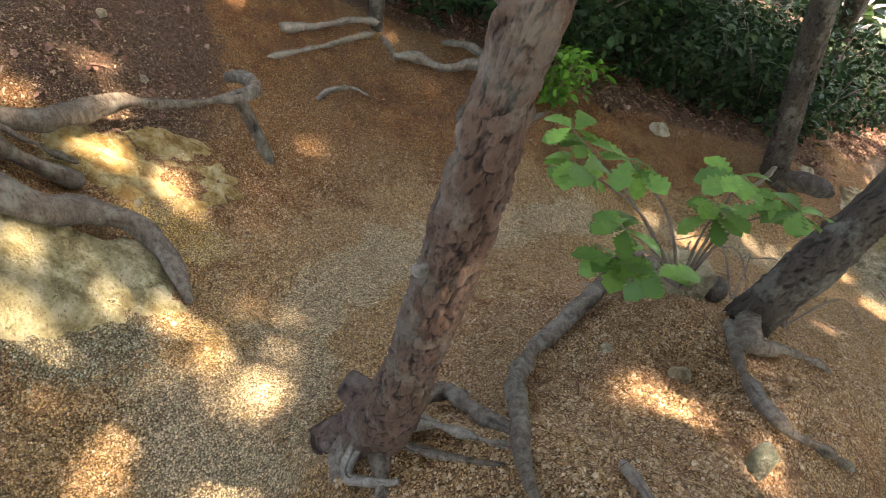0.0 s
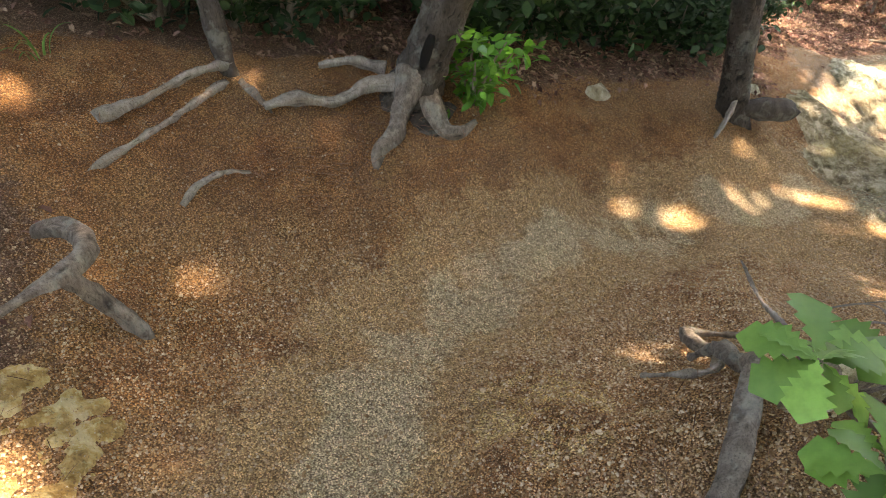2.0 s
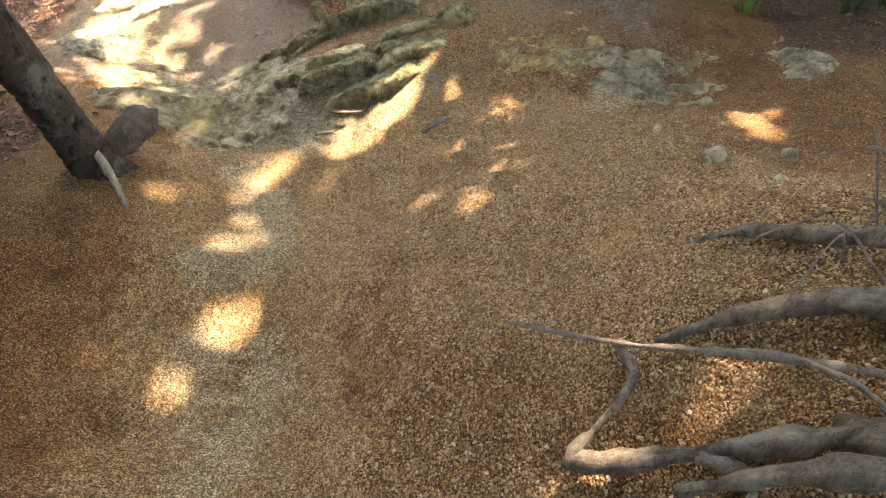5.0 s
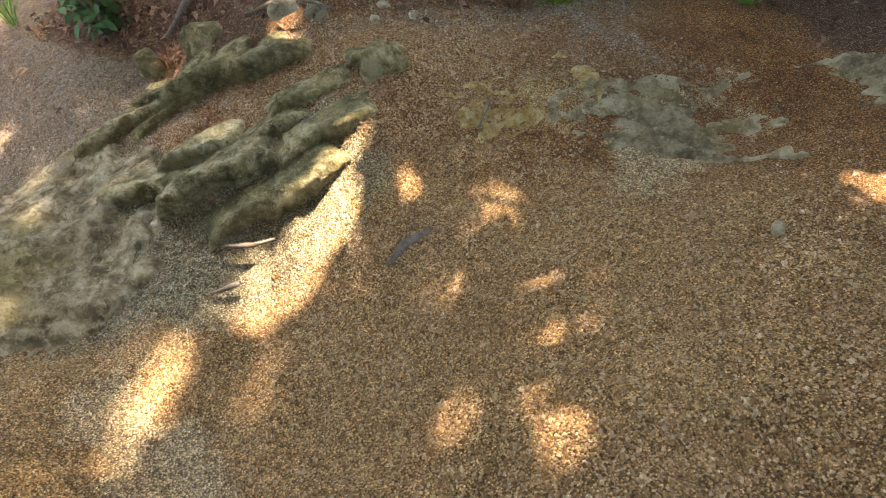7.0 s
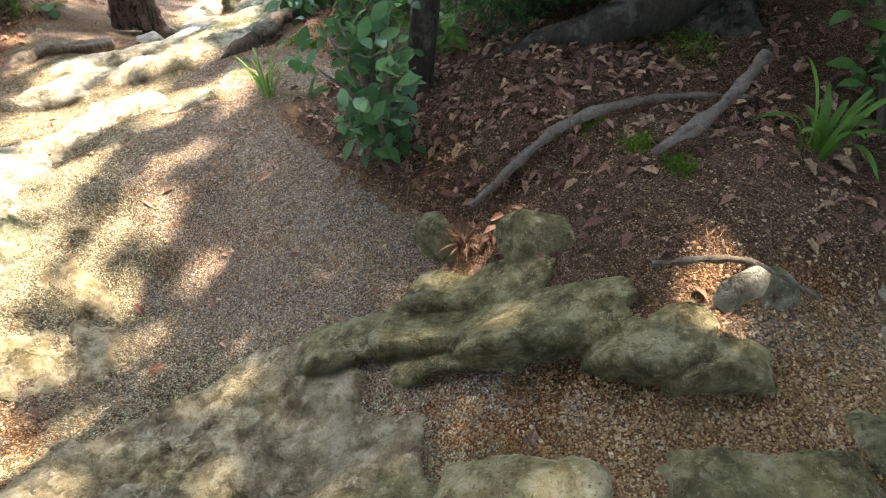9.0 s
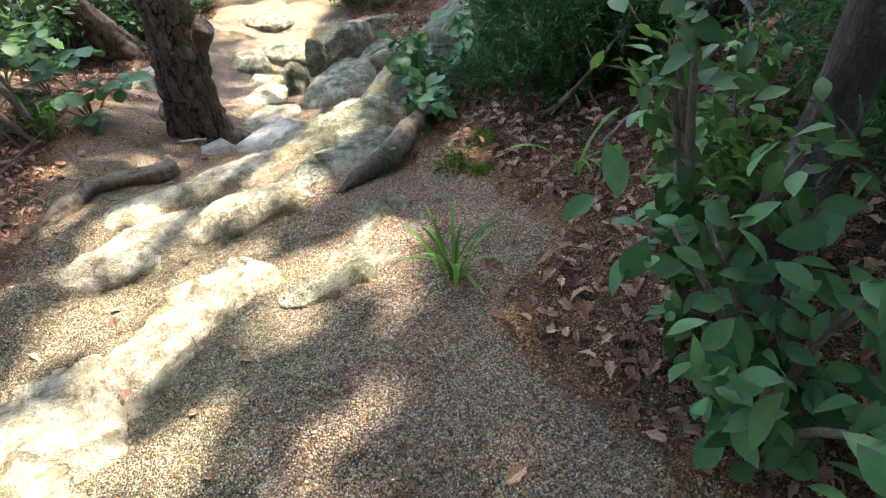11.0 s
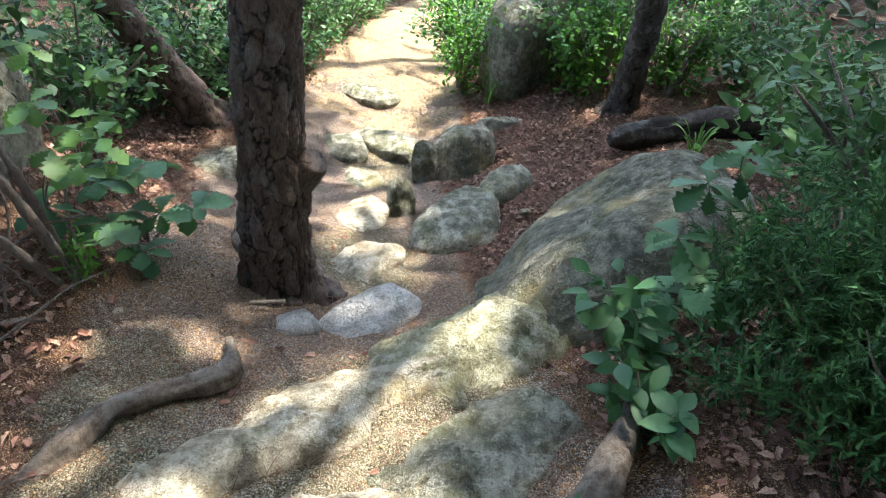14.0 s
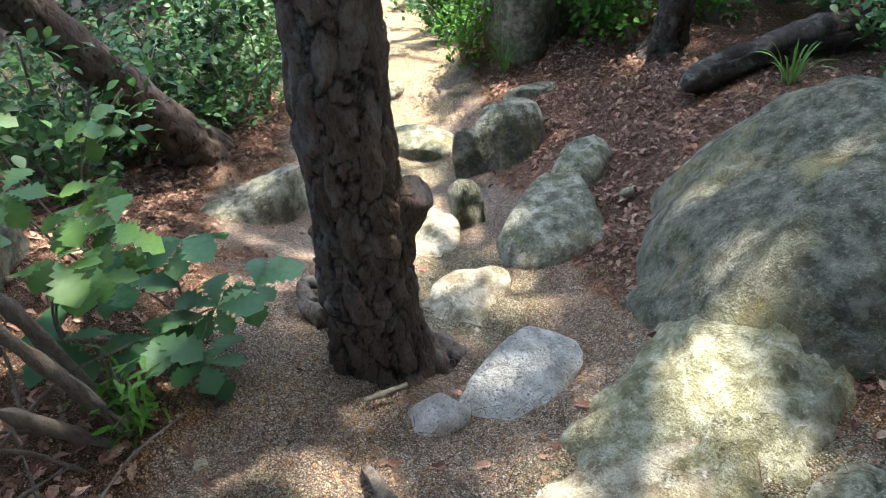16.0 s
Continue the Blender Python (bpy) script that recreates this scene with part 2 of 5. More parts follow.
    joint = ramp(t, grain.outputs["Distance"], (0.44, (0, 0, 0)), (0.75, (0.8, 0.8, 0.8)))
    col = blend(t, joint, col, (0.075, 0.042, 0.022))
    t.links.new(col, b.inputs["Base Color"])
    rise = calc(t, "ADD", calc(t, "MULTIPLY", fine.outputs["Fac"], 1.0), calc(t, "MULTIPLY", grit.outputs["Fac"], 0.7))
    bump(t, b, calc(t, "SUBTRACT", rise, calc(t, "MULTIPLY", grain.outputs["Distance"], 0.45)), 1.0, 0.034)
    return m


def rock_material(name, dark, mean, light, moss=0.3, speckle=0.5, stain=(0.46, 0.36, 0.14)):
    m, t, b = surface(name, 0.9, 0.25)
    where = world_place(t)
    big, mid, fine = tex(t, 3.2, 5, 0.6, where), tex(t, 14, 6, 0.65, where), tex(t, 110, 5, 0.7, where)
    col = ramp(t, mid.outputs["Fac"], (0.38, dark), (0.5, mean), (0.60, light))
    lichen = tex(t, 26, 4, 0.7, where)
    col = blend(t, ramp(t, lichen.outputs["Fac"], (0.58, (0, 0, 0)), (0.66, (0.55, 0.55, 0.55))), col, tuple(min(0.75, c * 1.35) for c in light))
    col = blend(t, ramp(t, big.outputs["Fac"], (0.55, (0, 0, 0)), (0.72, (0.6, 0.6, 0.6))), col, stain)
    green = calc(t, "MULTIPLY", ramp(t, tex(t, 5.5, 6, 0.65, where).outputs["Fac"], (0.46, (0, 0, 0)), (0.64, (1, 1, 1))), moss)
    col = blend(t, green, col, (0.115, 0.125, 0.045))
    col = blend(t, ramp(t, fine.outputs["Fac"], (0.34, (speckle,) * 3), (0.44, (0, 0, 0))), col, (0.06, 0.06, 0.05))
    col = blend(t, ramp(t, fine.outputs["Fac"], (0.60, (0, 0, 0)), (0.70, (speckle,) * 3)), col, (0.72, 0.70, 0.62))
    bent = t.nodes.new("ShaderNodeVectorMath")
    bent.operation = "MULTIPLY_ADD"
    bent.inputs[1].default_value = (0.16, 0.16, 0.16)
    t.links.new(mid.outputs["Color"], bent.inputs[0])
    t.links.new(where, bent.inputs[2])
    edge = tex(t, 4.5, where=bent.outputs[0], kind="ShaderNodeTexVoronoi")
    edge.feature = "DISTANCE_TO_EDGE"
    line = ramp(t, edge.outputs["Distance"], (0.0, (1, 1, 1)), (0.035, (0, 0, 0)))
    line = calc(t, "MULTIPLY", line, ramp(t, big.outputs["Fac"], (0.42, (0, 0, 0)), (0.52, (1, 1, 1))))
    col = blend(t, calc(t, "MULTIPLY", line, 0.35), col, tuple(c * 0.3 for c in dark))
    t.links.new(col, b.inputs["Base Color"])
    rise = calc(t, "ADD", fine.outputs["Fac"], calc(t, "MULTIPLY", mid.outputs["Fac"], 2.5))
    bump(t, b, calc(t, "SUBTRACT", rise, calc(t, "MULTIPLY", line, 0.6)), 1.0, 0.032)
    return m


def bark_material(name, deep, mean, light, lichen=0.0, scale=1.0):
    m, t, b = surface(name, 0.92, 0.2)
    where = world_place(t)
    stretch = node(t, "ShaderNodeMapping")
    stretch.inputs["Scale"].default_value = (1, 1, 0.35)
    t.links.new(where, stretch.inputs["Vector"])
    mid, fine = tex(t, 24 * scale, 6, 0.65, stretch.outputs[0]), tex(t, 130 * scale, 5, 0.7, stretch.outputs[0])
    col = ramp(t, mid.outputs["Fac"], (0.3, mean), (0.66, light))
    col = blend(t, ramp(t, attribute(t, "relief"), (0.03, (1, 1, 1)), (0.32, (0, 0, 0))), col, deep)
    col = blend(t, ramp(t, fine.outputs["Fac"], (0.32, (0.7, 0.7, 0.7)), (0.5, (0, 0, 0))), col, deep)
    if lichen:
        patch = tex(t, 9, 5, 0.7, where)
        col = blend(t, calc(t, "MULTIPLY", ramp(t, patch.outputs["Fac"], (0.52, (0, 0, 0)), (0.62, (1, 1, 1))), lichen), col, (0.42, 0.43, 0.36))
    t.links.new(col, b.inputs["Base Color"])
    bump(t, b, calc(t, "ADD", fine.outputs["Fac"], mid.outputs["Fac"]), 0.8, 0.008)
    return m


def leaf_material(name, dark, light, through=0.35, rough=0.5):
    """Leaf colour varied from leaf to leaf, with light shining through."""
    m, t, b = surface(name, rough, 0.35)
    g = t.nodes.new("ShaderNodeNewGeometry")
    vary = t.nodes.new("ShaderNodeObjectInfo").outputs["Random"]
    both = calc(t, "FRACT", calc(t, "ADD", g.outputs["Random Per Island"], vary))
    col = ramp(t, both, (0.0, dark), (0.8, light), (1.0, tuple(min(1, c * 1.35) for c in light)))
    vein = tex(t, 60, 3, 0.6, g.outputs["Position"])
    col = blend(t, ramp(t, vein.outputs["Fac"], (0.35, (0.35, 0.35, 0.35)), (0.6, (0, 0, 0))), col, dark)
    t.links.new(col, b.inputs["Base Color"])
    tr = node(t, "ShaderNodeBsdfTranslucent")
    t.links.new(col, tr.inputs["Color"])
    mix = t.nodes.new("ShaderNodeMixShader")
    mix.inputs[0].default_value = through
    t.links.new(b.outputs[0], mix.inputs[1])
    t.links.new(tr.outputs[0], mix.inputs[2])
    t.links.new(mix.outputs[0], t.nodes["Material Output"].inputs["Surface"])
    return m


def varied_material(name, *colours, rough=0.9):
    """Loose pieces (grit, needles, dead leaves), each with its own tone."""
    m, t, b = surface(name, rough, 0.2)
    g = t.nodes.new("ShaderNodeNewGeometry")
    both = calc(t, "FRACT", calc(t, "ADD", g.outputs["Random Per Island"], t.nodes.new("ShaderNodeObjectInfo").outputs["Random"]))
    col = ramp(t, both, *[(i / (len(colours) - 1), c) for i, c in enumerate(colours)])
    fine = tex(t, 180, 4, 0.6, g.outputs["Position"])
    col = blend(t, ramp(t, fine.outputs["Fac"], (0.35, (0.5, 0.5, 0.5)), (0.6, (0, 0, 0))), col, tuple(c * 0.45 for c in colours[0]))
    t.links.new(col, b.inputs["Base Color"])
    return m


SOIL = soil_material()
ROCK = rock_material("mossy_granite", (0.12, 0.098, 0.042), (0.28, 0.235, 0.11), (0.46, 0.395, 0.225), 0.4, 0.6)
ROCK_TAN = rock_material("tan_bedrock", (0.17, 0.13, 0.07), (0.36, 0.29, 0.17), (0.54, 0.455, 0.30), 0.1, 0.5)
ROCK_GREY = rock_material("grey_granite", (0.13, 0.122, 0.08), (0.27, 0.255, 0.175), (0.45, 0.425, 0.31), 0.5, 0.7)
ROCK_PALE = rock_material("pale_granite", (0.27, 0.215, 0.135), (0.48, 0.405, 0.27), (0.64, 0.565, 0.41), 0.2, 0.6)
ROCK_OCHRE = rock_material("ochre_rock", (0.30, 0.17, 0.05), (0.50, 0.33, 0.12), (0.62, 0.49, 0.26), 0.1, 0.5, (0.60, 0.40, 0.10))
ROCK_LICHEN = rock_material("lichened_rock", (0.24, 0.19, 0.085), (0.44, 0.365, 0.19), (0.62, 0.53, 0.32), 0.08, 0.8, (0.50, 0.38, 0.15))
ROCK_YELLOW = rock_material("yellow_granite", (0.20, 0.185, 0.10), (0.36, 0.335, 0.20), (0.52, 0.49, 0.34), 0.25, 0.6, (0.50, 0.42, 0.15))
ROCK_SPECK = rock_material("speckled_granite", (0.38, 0.355, 0.29), (0.52, 0.488, 0.41), (0.65, 0.615, 0.53), 0.0, 0.9, (0.5, 0.5, 0.42))
# granite darkened: the shade over the boulders is put into its colour
ROCK_DARK = rock_material("shade_darkened_boulder", (0.095, 0.088, 0.057), (0.18, 0.168, 0.115), (0.28, 0.265, 0.19), 0.4, 0.5)
BARK_PINE = bark_material("pine_bark", (0.010, 0.0072, 0.0055), (0.064, 0.042, 0.030), (0.13, 0.094, 0.072), 0.12)
BARK_RED = bark_material("reddish_pine_bark", (0.009, 0.005, 0.004), (0.056, 0.030, 0.021), (0.135, 0.088, 0.066), 0.15)
BARK_DARK = bark_material("dark_bark", (0.008, 0.0065, 0.005), (0.030, 0.023, 0.017), (0.075, 0.058, 0.044), 0.15)
ROOT_GREY = bark_material("grey_root_wood", (0.014, 0.011, 0.009), (0.062, 0.047, 0.034), (0.21, 0.168, 0.125), 0.2, 2.0)
ROOT_PALE = bark_material("bleached_root_wood", (0.03, 0.024, 0.018), (0.13, 0.105, 0.08), (0.29, 0.25, 0.20), 0.0, 2.0)
TWIG = bark_material("twig_bark", (0.045, 0.033, 0.025), (0.13, 0.10, 0.075), (0.25, 0.20, 0.16), 0.1, 3.0)
CUT = varied_material("cut_wood", (0.34, 0.25, 0.15), (0.42, 0.33, 0.22))
# near black, painting the shade inside the trunk hollow
HOLLOW_SHADE = varied_material("hollow_shade", (0.008, 0.006, 0.004), (0.015, 0.011, 0.008))
LEAF_OAK = leaf_material("oak_leaf", (0.055, 0.125, 0.022), (0.13, 0.25, 0.045), 0.4)
LEAF_BRIGHT = leaf_material("bright_leaf", (0.045, 0.14, 0.012), (0.10, 0.25, 0.025), 0.4)
LEAF_MID = leaf_material("shrub_leaf", (0.03, 0.085, 0.022), (0.085, 0.18, 0.045), 0.4)
# nearly black: the deep shade of the undergrowth is put into the leaf colour
LEAF_DARK = leaf_material("shade_darkened_leaf", (0.009, 0.028, 0.007), (0.026, 0.06, 0.014), 0.25, 0.7)
LEAF_BLUE = leaf_material("blue_green_leaf", (0.035, 0.105, 0.036), (0.09, 0.20, 0.07), 0.35)
NEEDLE = leaf_material("juniper_needle", (0.018, 0.065, 0.02), (0.075, 0.18, 0.05), 0.3)
GRASS = leaf_material("grass_blade", (0.06, 0.15, 0.02), (0.14, 0.27, 0.05), 0.4)
MOSS = leaf_material("moss_tuft", (0.06, 0.11, 0.012), (0.12, 0.19, 0.02), 0.3, 0.9)
# low albedo for the unseen leaves that only shade the ground
CROWN = leaf_material("shade_canopy_leaf", (0.02, 0.045, 0.012), (0.045, 0.08, 0.022), 0.2)
GRIT = varied_material("grit", (0.20, 0.105, 0.048), (0.32, 0.18, 0.082), (0.38, 0.225, 0.105), (0.46, 0.30, 0.165), (0.56, 0.41, 0.26), (0.27, 0.165, 0.09))
DRY_NEEDLE = varied_material("dry_needle", (0.10, 0.05, 0.03), (0.20, 0.105, 0.06), (0.30, 0.18, 0.11))
DRY_LEAF = varied_material("dry_leaf", (0.085, 0.038, 0.028), (0.19, 0.092, 0.062), (0.31, 0.175, 0.12), (0.44, 0.28, 0.18))


# ---- the ground: a long slope with mounds, hollows and banks (x, y, reach, height) ----
MOUNDS = [(0.0, 2.5, 0.7, -0.538), (9.5, 5.5, 1.1, -0.402), (1.0, 1.0, 0.4, 0.398), (2.5, 3.0, 0.7, -0.401), (6.5, 1.5, 1.1, 0.852), (4.5, 4.0, 0.4, -0.272),
          (-1.0, 0.5, 0.7, -0.611), (7.0, 5.0, 0.4, -0.201), (8.0, 7.0, 0.7, 0.346), (4.5, 2.5, 0.4, 0.199), (8.5, 3.0, 0.7, 0.344), (1.5, 3.0, 0.4, -0.364),
          (11.0, 5.5, 0.8, -0.2), (-2.0, 5.5, 1.1, -0.296), (0.5, 0.5, 0.4, 0.472), (10.0, 6.5, 0.4, 0.223), (12.0, 3.0, 1.1, 0.234), (5.5, 5.5, 0.7, -0.164),
          (-1.5, 1.0, 0.4, 0.829), (2.5, 3.5, 0.4, 0.173), (8.0, 5.0, 0.4, -0.118), (13.5, 5.0, 0.7, -0.214), (4.0, 3.5, 0.4, -0.209), (1.0, 2.5, 0.4, -0.184),
          (1.5, 1.5, 0.4, 0.234),
          (0.05, 0.92, 0.16, 0.13), (0.95, 1.58, 0.2, 0.10)]
# smaller swells and dips (x, y, reach, height)
SWELLS = [(1.5, 0.75, 0.7, -0.222), (8.25, 4.25, 0.4, -0.15), (1.5, 2.75, 0.4, 0.143), (6.75, 5.0, 0.4, 0.116), (3.75, 2.25, 0.25, 0.09), (3.0, 1.25, 0.25, -0.143),
          (-0.25, 0.5, 0.7, -0.111), (0.5, 2.0, 0.4, 0.08), (4.5, 3.0, 0.25, -0.125), (0.75, 3.25, 0.25, -0.094), (5.25, 2.75, 0.25, 0.119), (3.25, 3.5, 0.25, -0.108),
          (6.75, 3.75, 0.25, 0.111), (3.0, 2.0, 0.25, -0.066), (1.75, 2.0, 0.25, -0.08), (4.0, 3.5, 0.25, 0.051), (3.75, 1.75, 0.25, 0.055), (0.75, 1.0, 0.25, -0.114),
          (0.0, 2.5, 0.25, 0.062), (1.75, 4.0, 0.25, -0.035), (-0.75, 2.0, 0.4, -0.052), (2.5, 3.25, 0.25, -0.038)]
TRAIL = [(-0.5, 0.3), (-0.3, 1.2), (-0.1, 1.95), (0.25, 2.45), (0.85, 2.85), (1.9, 3.1), (3.0, 3.2), (3.9, 3.65), (4.9, 4.35), (6.0, 4.8), (7.2, 4.9), (8.3, 5.05), (9.6, 5.45), (11.5, 5.8), (13.8, 5.95), (17, 6.2)]


def slope(x, y):
    z = 0.25 - 0.215 * np.clip(x, -4, 20)
    for a, b, r, h in MOUNDS + SWELLS:
        z = z + h * np.exp(-((x - a) ** 2 + (y - b) ** 2) / (2 * r * r))
    return z


def off_trail(x, y):
    best = np.full(np.shape(x), 99.0)
    for (a, b), (c, d) in zip(TRAIL, TRAIL[1:]):
        t = np.clip(((x - a) * (c - a) + (y - b) * (d - b)) / ((c - a) ** 2 + (d - b) ** 2), 0, 1)
        best = np.minimum(best, np.hypot(x - a - t * (c - a), y - b - t * (d - b)))
    return best


def near(x, y, a, b, r, stretch=1.0, turn=0.0):
    """1 inside an oval, falling to 0 outside it."""
    c, s = math.cos(radians(turn)), math.sin(radians(turn))
    u, v = ((x - a) * c + (y - b) * s) / stretch, -(x - a) * s + (y - b) * c
    return np.clip(1.5 - np.hypot(u, v) / r, 0, 1)


def step(v, lo, hi):
    k = np.clip((v - lo) / (hi - lo), 0, 1)
    return k * k * (3 - 2 * k)


def zones(x, y):
    d = off_trail(x, y)
    wob = fbm(np.stack([x, y, 0 * x], 1), 0.9, 3, 5) * 0.35
    rock = np.maximum.reduce([near(x, y, 3.75, 3.5, 0.48, 1.6, 40), 0.85 * near(x, y, 4.8, 4.5, 0.4, 1.6, 40), 0.85 * near(x, y, 5.85, 4.85, 0.62, 1.6, 20), 0.75 * near(x, y, 6.7, 5.5, 0.3, 1.8, 20), near(x, y, 6.9, 4.75, 0.36, 2.4, -38),
                              near(x, y, 3.35, 2.75, 0.3, 1.6, -65), near(x, y, 8.3, 5.1, 0.3, 1.5, 15), near(x, y, 10.2, 5.5, 0.35, 1.5, 20), 0.8 * near(x, y, -0.85, 1.25, 0.2, 1.5, 30)])
    ochre = np.maximum.reduce([near(x, y, -0.72, 1.8, 0.16), 0.9 * near(x, y, -1.05, 1.9, 0.13), 0.6 * near(x, y, -0.35, 1.35, 0.25), 0.7 * near(x, y, 3.3, 2.45, 0.16), 0.5 * near(x, y, 0.5, 2.0, 0.3), 0.6 * near(x, y, 3.35, 1.75, 0.2)])
    pale = (1 - step(d, 0.0, 0.34)) * (0.82 * (1 - step(x, 2.6, 3.4)) + 0.3 * step(x, 2.6, 3.4)) + 0.5 * near(x, y, -0.45, 1.1, 0.3) + step(x, 10.4, 11.2) * (1 - step(d, 0.5 + 0.12 * np.clip(x - 11, 0, 5), 0.85 + 0.12 * np.clip(x - 11, 0, 5)))
    pale = np.maximum(pale, 0.9 * near(x, y, 3.05, 1.35, 0.2, 1.8, -60))
    pale = pale * (0.95 + 0.8 * fbm(np.stack([x, y, 0 * x], 1), 0.22, 3, 15))
    bank = step(y + wob * 0.6 - (3.86 - 0.1 * x * (x < 0) + 0.10 * np.clip(x, 0, 4)), -0.2, 0.3) * (1 - step(x, 3.2, 3.8))
    left = step(y + wob - (4.6 + 0.28 * (x - 4)), 0.1, 0.5) * step(x, 3.2, 4.2)
    right = step(-(y + wob * 0.7 - (3.15 + 0.42 * (np.minimum(x, 8.6) - 4.3))), -0.1, 0.3) * step(x, 3.9, 4.5) * step(d, 0.3, 0.6)
    slopes = step(-x + wob - 0.75, 0.0, 0.3) * step(y, 1.75, 2.3)
    litter = np.clip(np.maximum.reduce([bank, 0.9 * left * step(d, 0.55, 0.95), right, 0.8 * slopes, step(-(y - 0.9 + wob), 0, 0.4) * step(x, 2.6, 3.2), step(x, 9.2, 10) * step(d, 0.6, 1.0)]), 0, 1)
    grey = np.clip(step(x, 3.6, 4.4) * (1 - litter) * 0.85 + 0.4 * near(x, y, 3.5, 1.4, 0.5), 0, 1)
    gravel = np.clip(np.maximum.reduce([near(x, y, 0.6, 0.9, 0.75, 1.2), near(x, y, 2.1, 1.9, 0.65, 1.5, 20), 0.6 * near(x, y, -0.8, 0.9, 0.4), 0.9 * near(x, y, 3.7, 2.3, 0.5, 1.3, -70), 0.55 * near(x, y, 0.9, 2.3, 0.4)]), 0, 1) * (1 - pale.clip(0, 1))
    tan = np.clip(0.8 * near(x, y, 2.7, 2.3, 0.7, 1.4, 60) + (1 - step(d, 0.15, 0.6)) * (1 - step(x, 3.3, 4.2)) * 0.85 + 0.5 * near(x, y, -0.5, 1.2, 0.4), 0, 1)
    return dict(tan=tan, rock=rock, ochre=ochre, pale=np.clip(pale, 0, 1), litter=litter, gravel=gravel, grey=grey)


def relief(x, y):
    """Small bumps, grit and broken bedrock on the slope."""
    p = np.stack([x, y, 0 * x], 1)
    k = zones(x, y)
    z = 0.035 * fbm(p, 0.55, 3, 11) + 0.010 * fbm(p, 0.11, 2, 21)
    z += 0.007 * (0.35 + k["gravel"] + 0.6 * k["litter"]) * vnoise(p, 0.03, 31)
    c, s = math.cos(radians(-72)), math.sin(radians(-72))
    q = np.stack([(x * c + y * s) / 3.0, -x * s + y * c, 0 * x], 1)
    f1, f2 = cells(q + 0.05 * np.stack([vnoise(p, 0.15, 41), vnoise(p, 0.15, 42), 0 * x], 1), 0.13, 43)
    crack = np.clip((f2 - f1) * 4, 0, 1)
    saw = np.mod((-x * s + y * c + 0.07 * fbm(p, 0.35, 2, 45)) / 0.15, 1.0)
    z += k["rock"] * 0.012 * saw ** 2
    z += k["rock"] * (0.014 * (crack ** 0.5 - 1) + 0.012 * vnoise(q, 0.14, 44))
    return z


def ground_at(x, y):
    x, y = np.atleast_1d(np.asarray(x, float)), np.atleast_1d(np.asarray(y, float))
    return slope(x, y) + relief(x, y)


def height(x, y):
    return float(ground_at(x, y)[0])


def build_ground():
    far = np.array([0.06, 0.12, 0.2, 0.35, 0.6, 1, 1.6, 2.5, 4, 6, 9, 14, 20, 30])
    xs = np.concatenate([-2.2 - far[::-1], np.arange(-2.2, 11.5, 0.022), 11.5 + far])
    ys = np.concatenate([-0.4 - far[::-1], np.arange(-0.4, 7.4, 0.022), 7.4 + far])
    gx, gy = np.meshgrid(xs, ys, indexing="ij")
    x, y = gx.ravel(), gy.ravel()
    z = ground_at(x, y)
    nx, ny = len(xs), len(ys)
    i, j = np.meshgrid(np.arange(nx - 1), np.arange(ny - 1), indexing="ij")
    i, j = i.ravel(), j.ravel()
    faces = np.stack([i * ny + j, (i + 1) * ny + j, (i + 1) * ny + j + 1, i * ny + j + 1], 1)
    me = make_mesh("ground", np.stack([x, y, z], 1), faces, SOIL)
    for name, value in zones(x, y).items():
        me.attributes.new(name, "FLOAT", "POINT").data.foreach_set("value", value.astype(np.float32))
    tagged(new("ground", me), "sloping trail of orange-brown soil with gravel and leaf litter", "ground", "", "structure")


build_ground()


# ---- rocks ----
def rock_mesh(length, width, high, seed, boxy=0.7, lump=0.12, layers=0.0, detail=4, cuts=5, material=None):
    """A weathered rock: a lumpy block broken by flat splits, with beds, cracks and a rough skin."""
    bm = bmesh.new()
    bmesh.ops.create_icosphere(bm, subdivisions=detail, radius=1.0)
    v = np.array([w.co[:] for w in bm.verts])
    faces = np.array([[w.index for w in f.verts] for f in bm.faces])
    bm.free()
    rng = np.random.default_rng(seed)
    v = np.sign(v) * np.abs(v) ** boxy
    v = v * (1 + lump * fbm(v + seed, 1.1, 3, seed)[:, None])
    for _ in range(cuts):                       # split faces
        n = rng.normal(0, 1, 3) * (1, 1, 0.8)
        n /= np.linalg.norm(n)
        reach = np.max(v @ n) * rng.uniform(0.6, 0.88)
        v = v - np.maximum(v @ n - reach, 0)[:, None] * n * 0.95
    v = v * (length / 2, width / 2, high)
    bed = vnoise(v * (0.15, 0.15, 1) + seed, 0.035, seed + 70)
    v = v * (1 + 0.05 * bed[:, None] * (1, 1, 0.2))
    if layers:
        q = v * (0.3, 1, 1) + seed + 0.03 * np.stack([vnoise(v, 0.1, seed + 60 + i) for i in range(3)], 1)
        f1, f2 = cells(q, layers, seed)
        crack = 1 - np.clip((f2 - f1) * 7, 0, 1)
        v = v - np.array((0, 0, 1)) * (crack * min(0.02, 0.3 * high))[:, None]
    skin = min(0.008, 0.06 * width)
    v = v + skin * np.stack([vnoise(v, 0.05, seed + 50 + i) for i in range(3)], 1) + 0.45 * skin * np.stack([vnoise(v, 0.018, seed + 80 + i) for i in range(3)], 1)
    return make_mesh("rock", v, faces, material)


def rock(name, label, x, y, length, width, high, turn, seed, material=None, tip=(0, 0), sunk=0.0, group="", **shape):
    ob = new(name, rock_mesh(length, width, high, seed, material=material or ROCK, **shape))
    ob.matrix_world = pose(x, y, float(slope(x, y)) - sunk, tip[0], tip[1], turn)
    return tagged(ob, label, "rock", group)


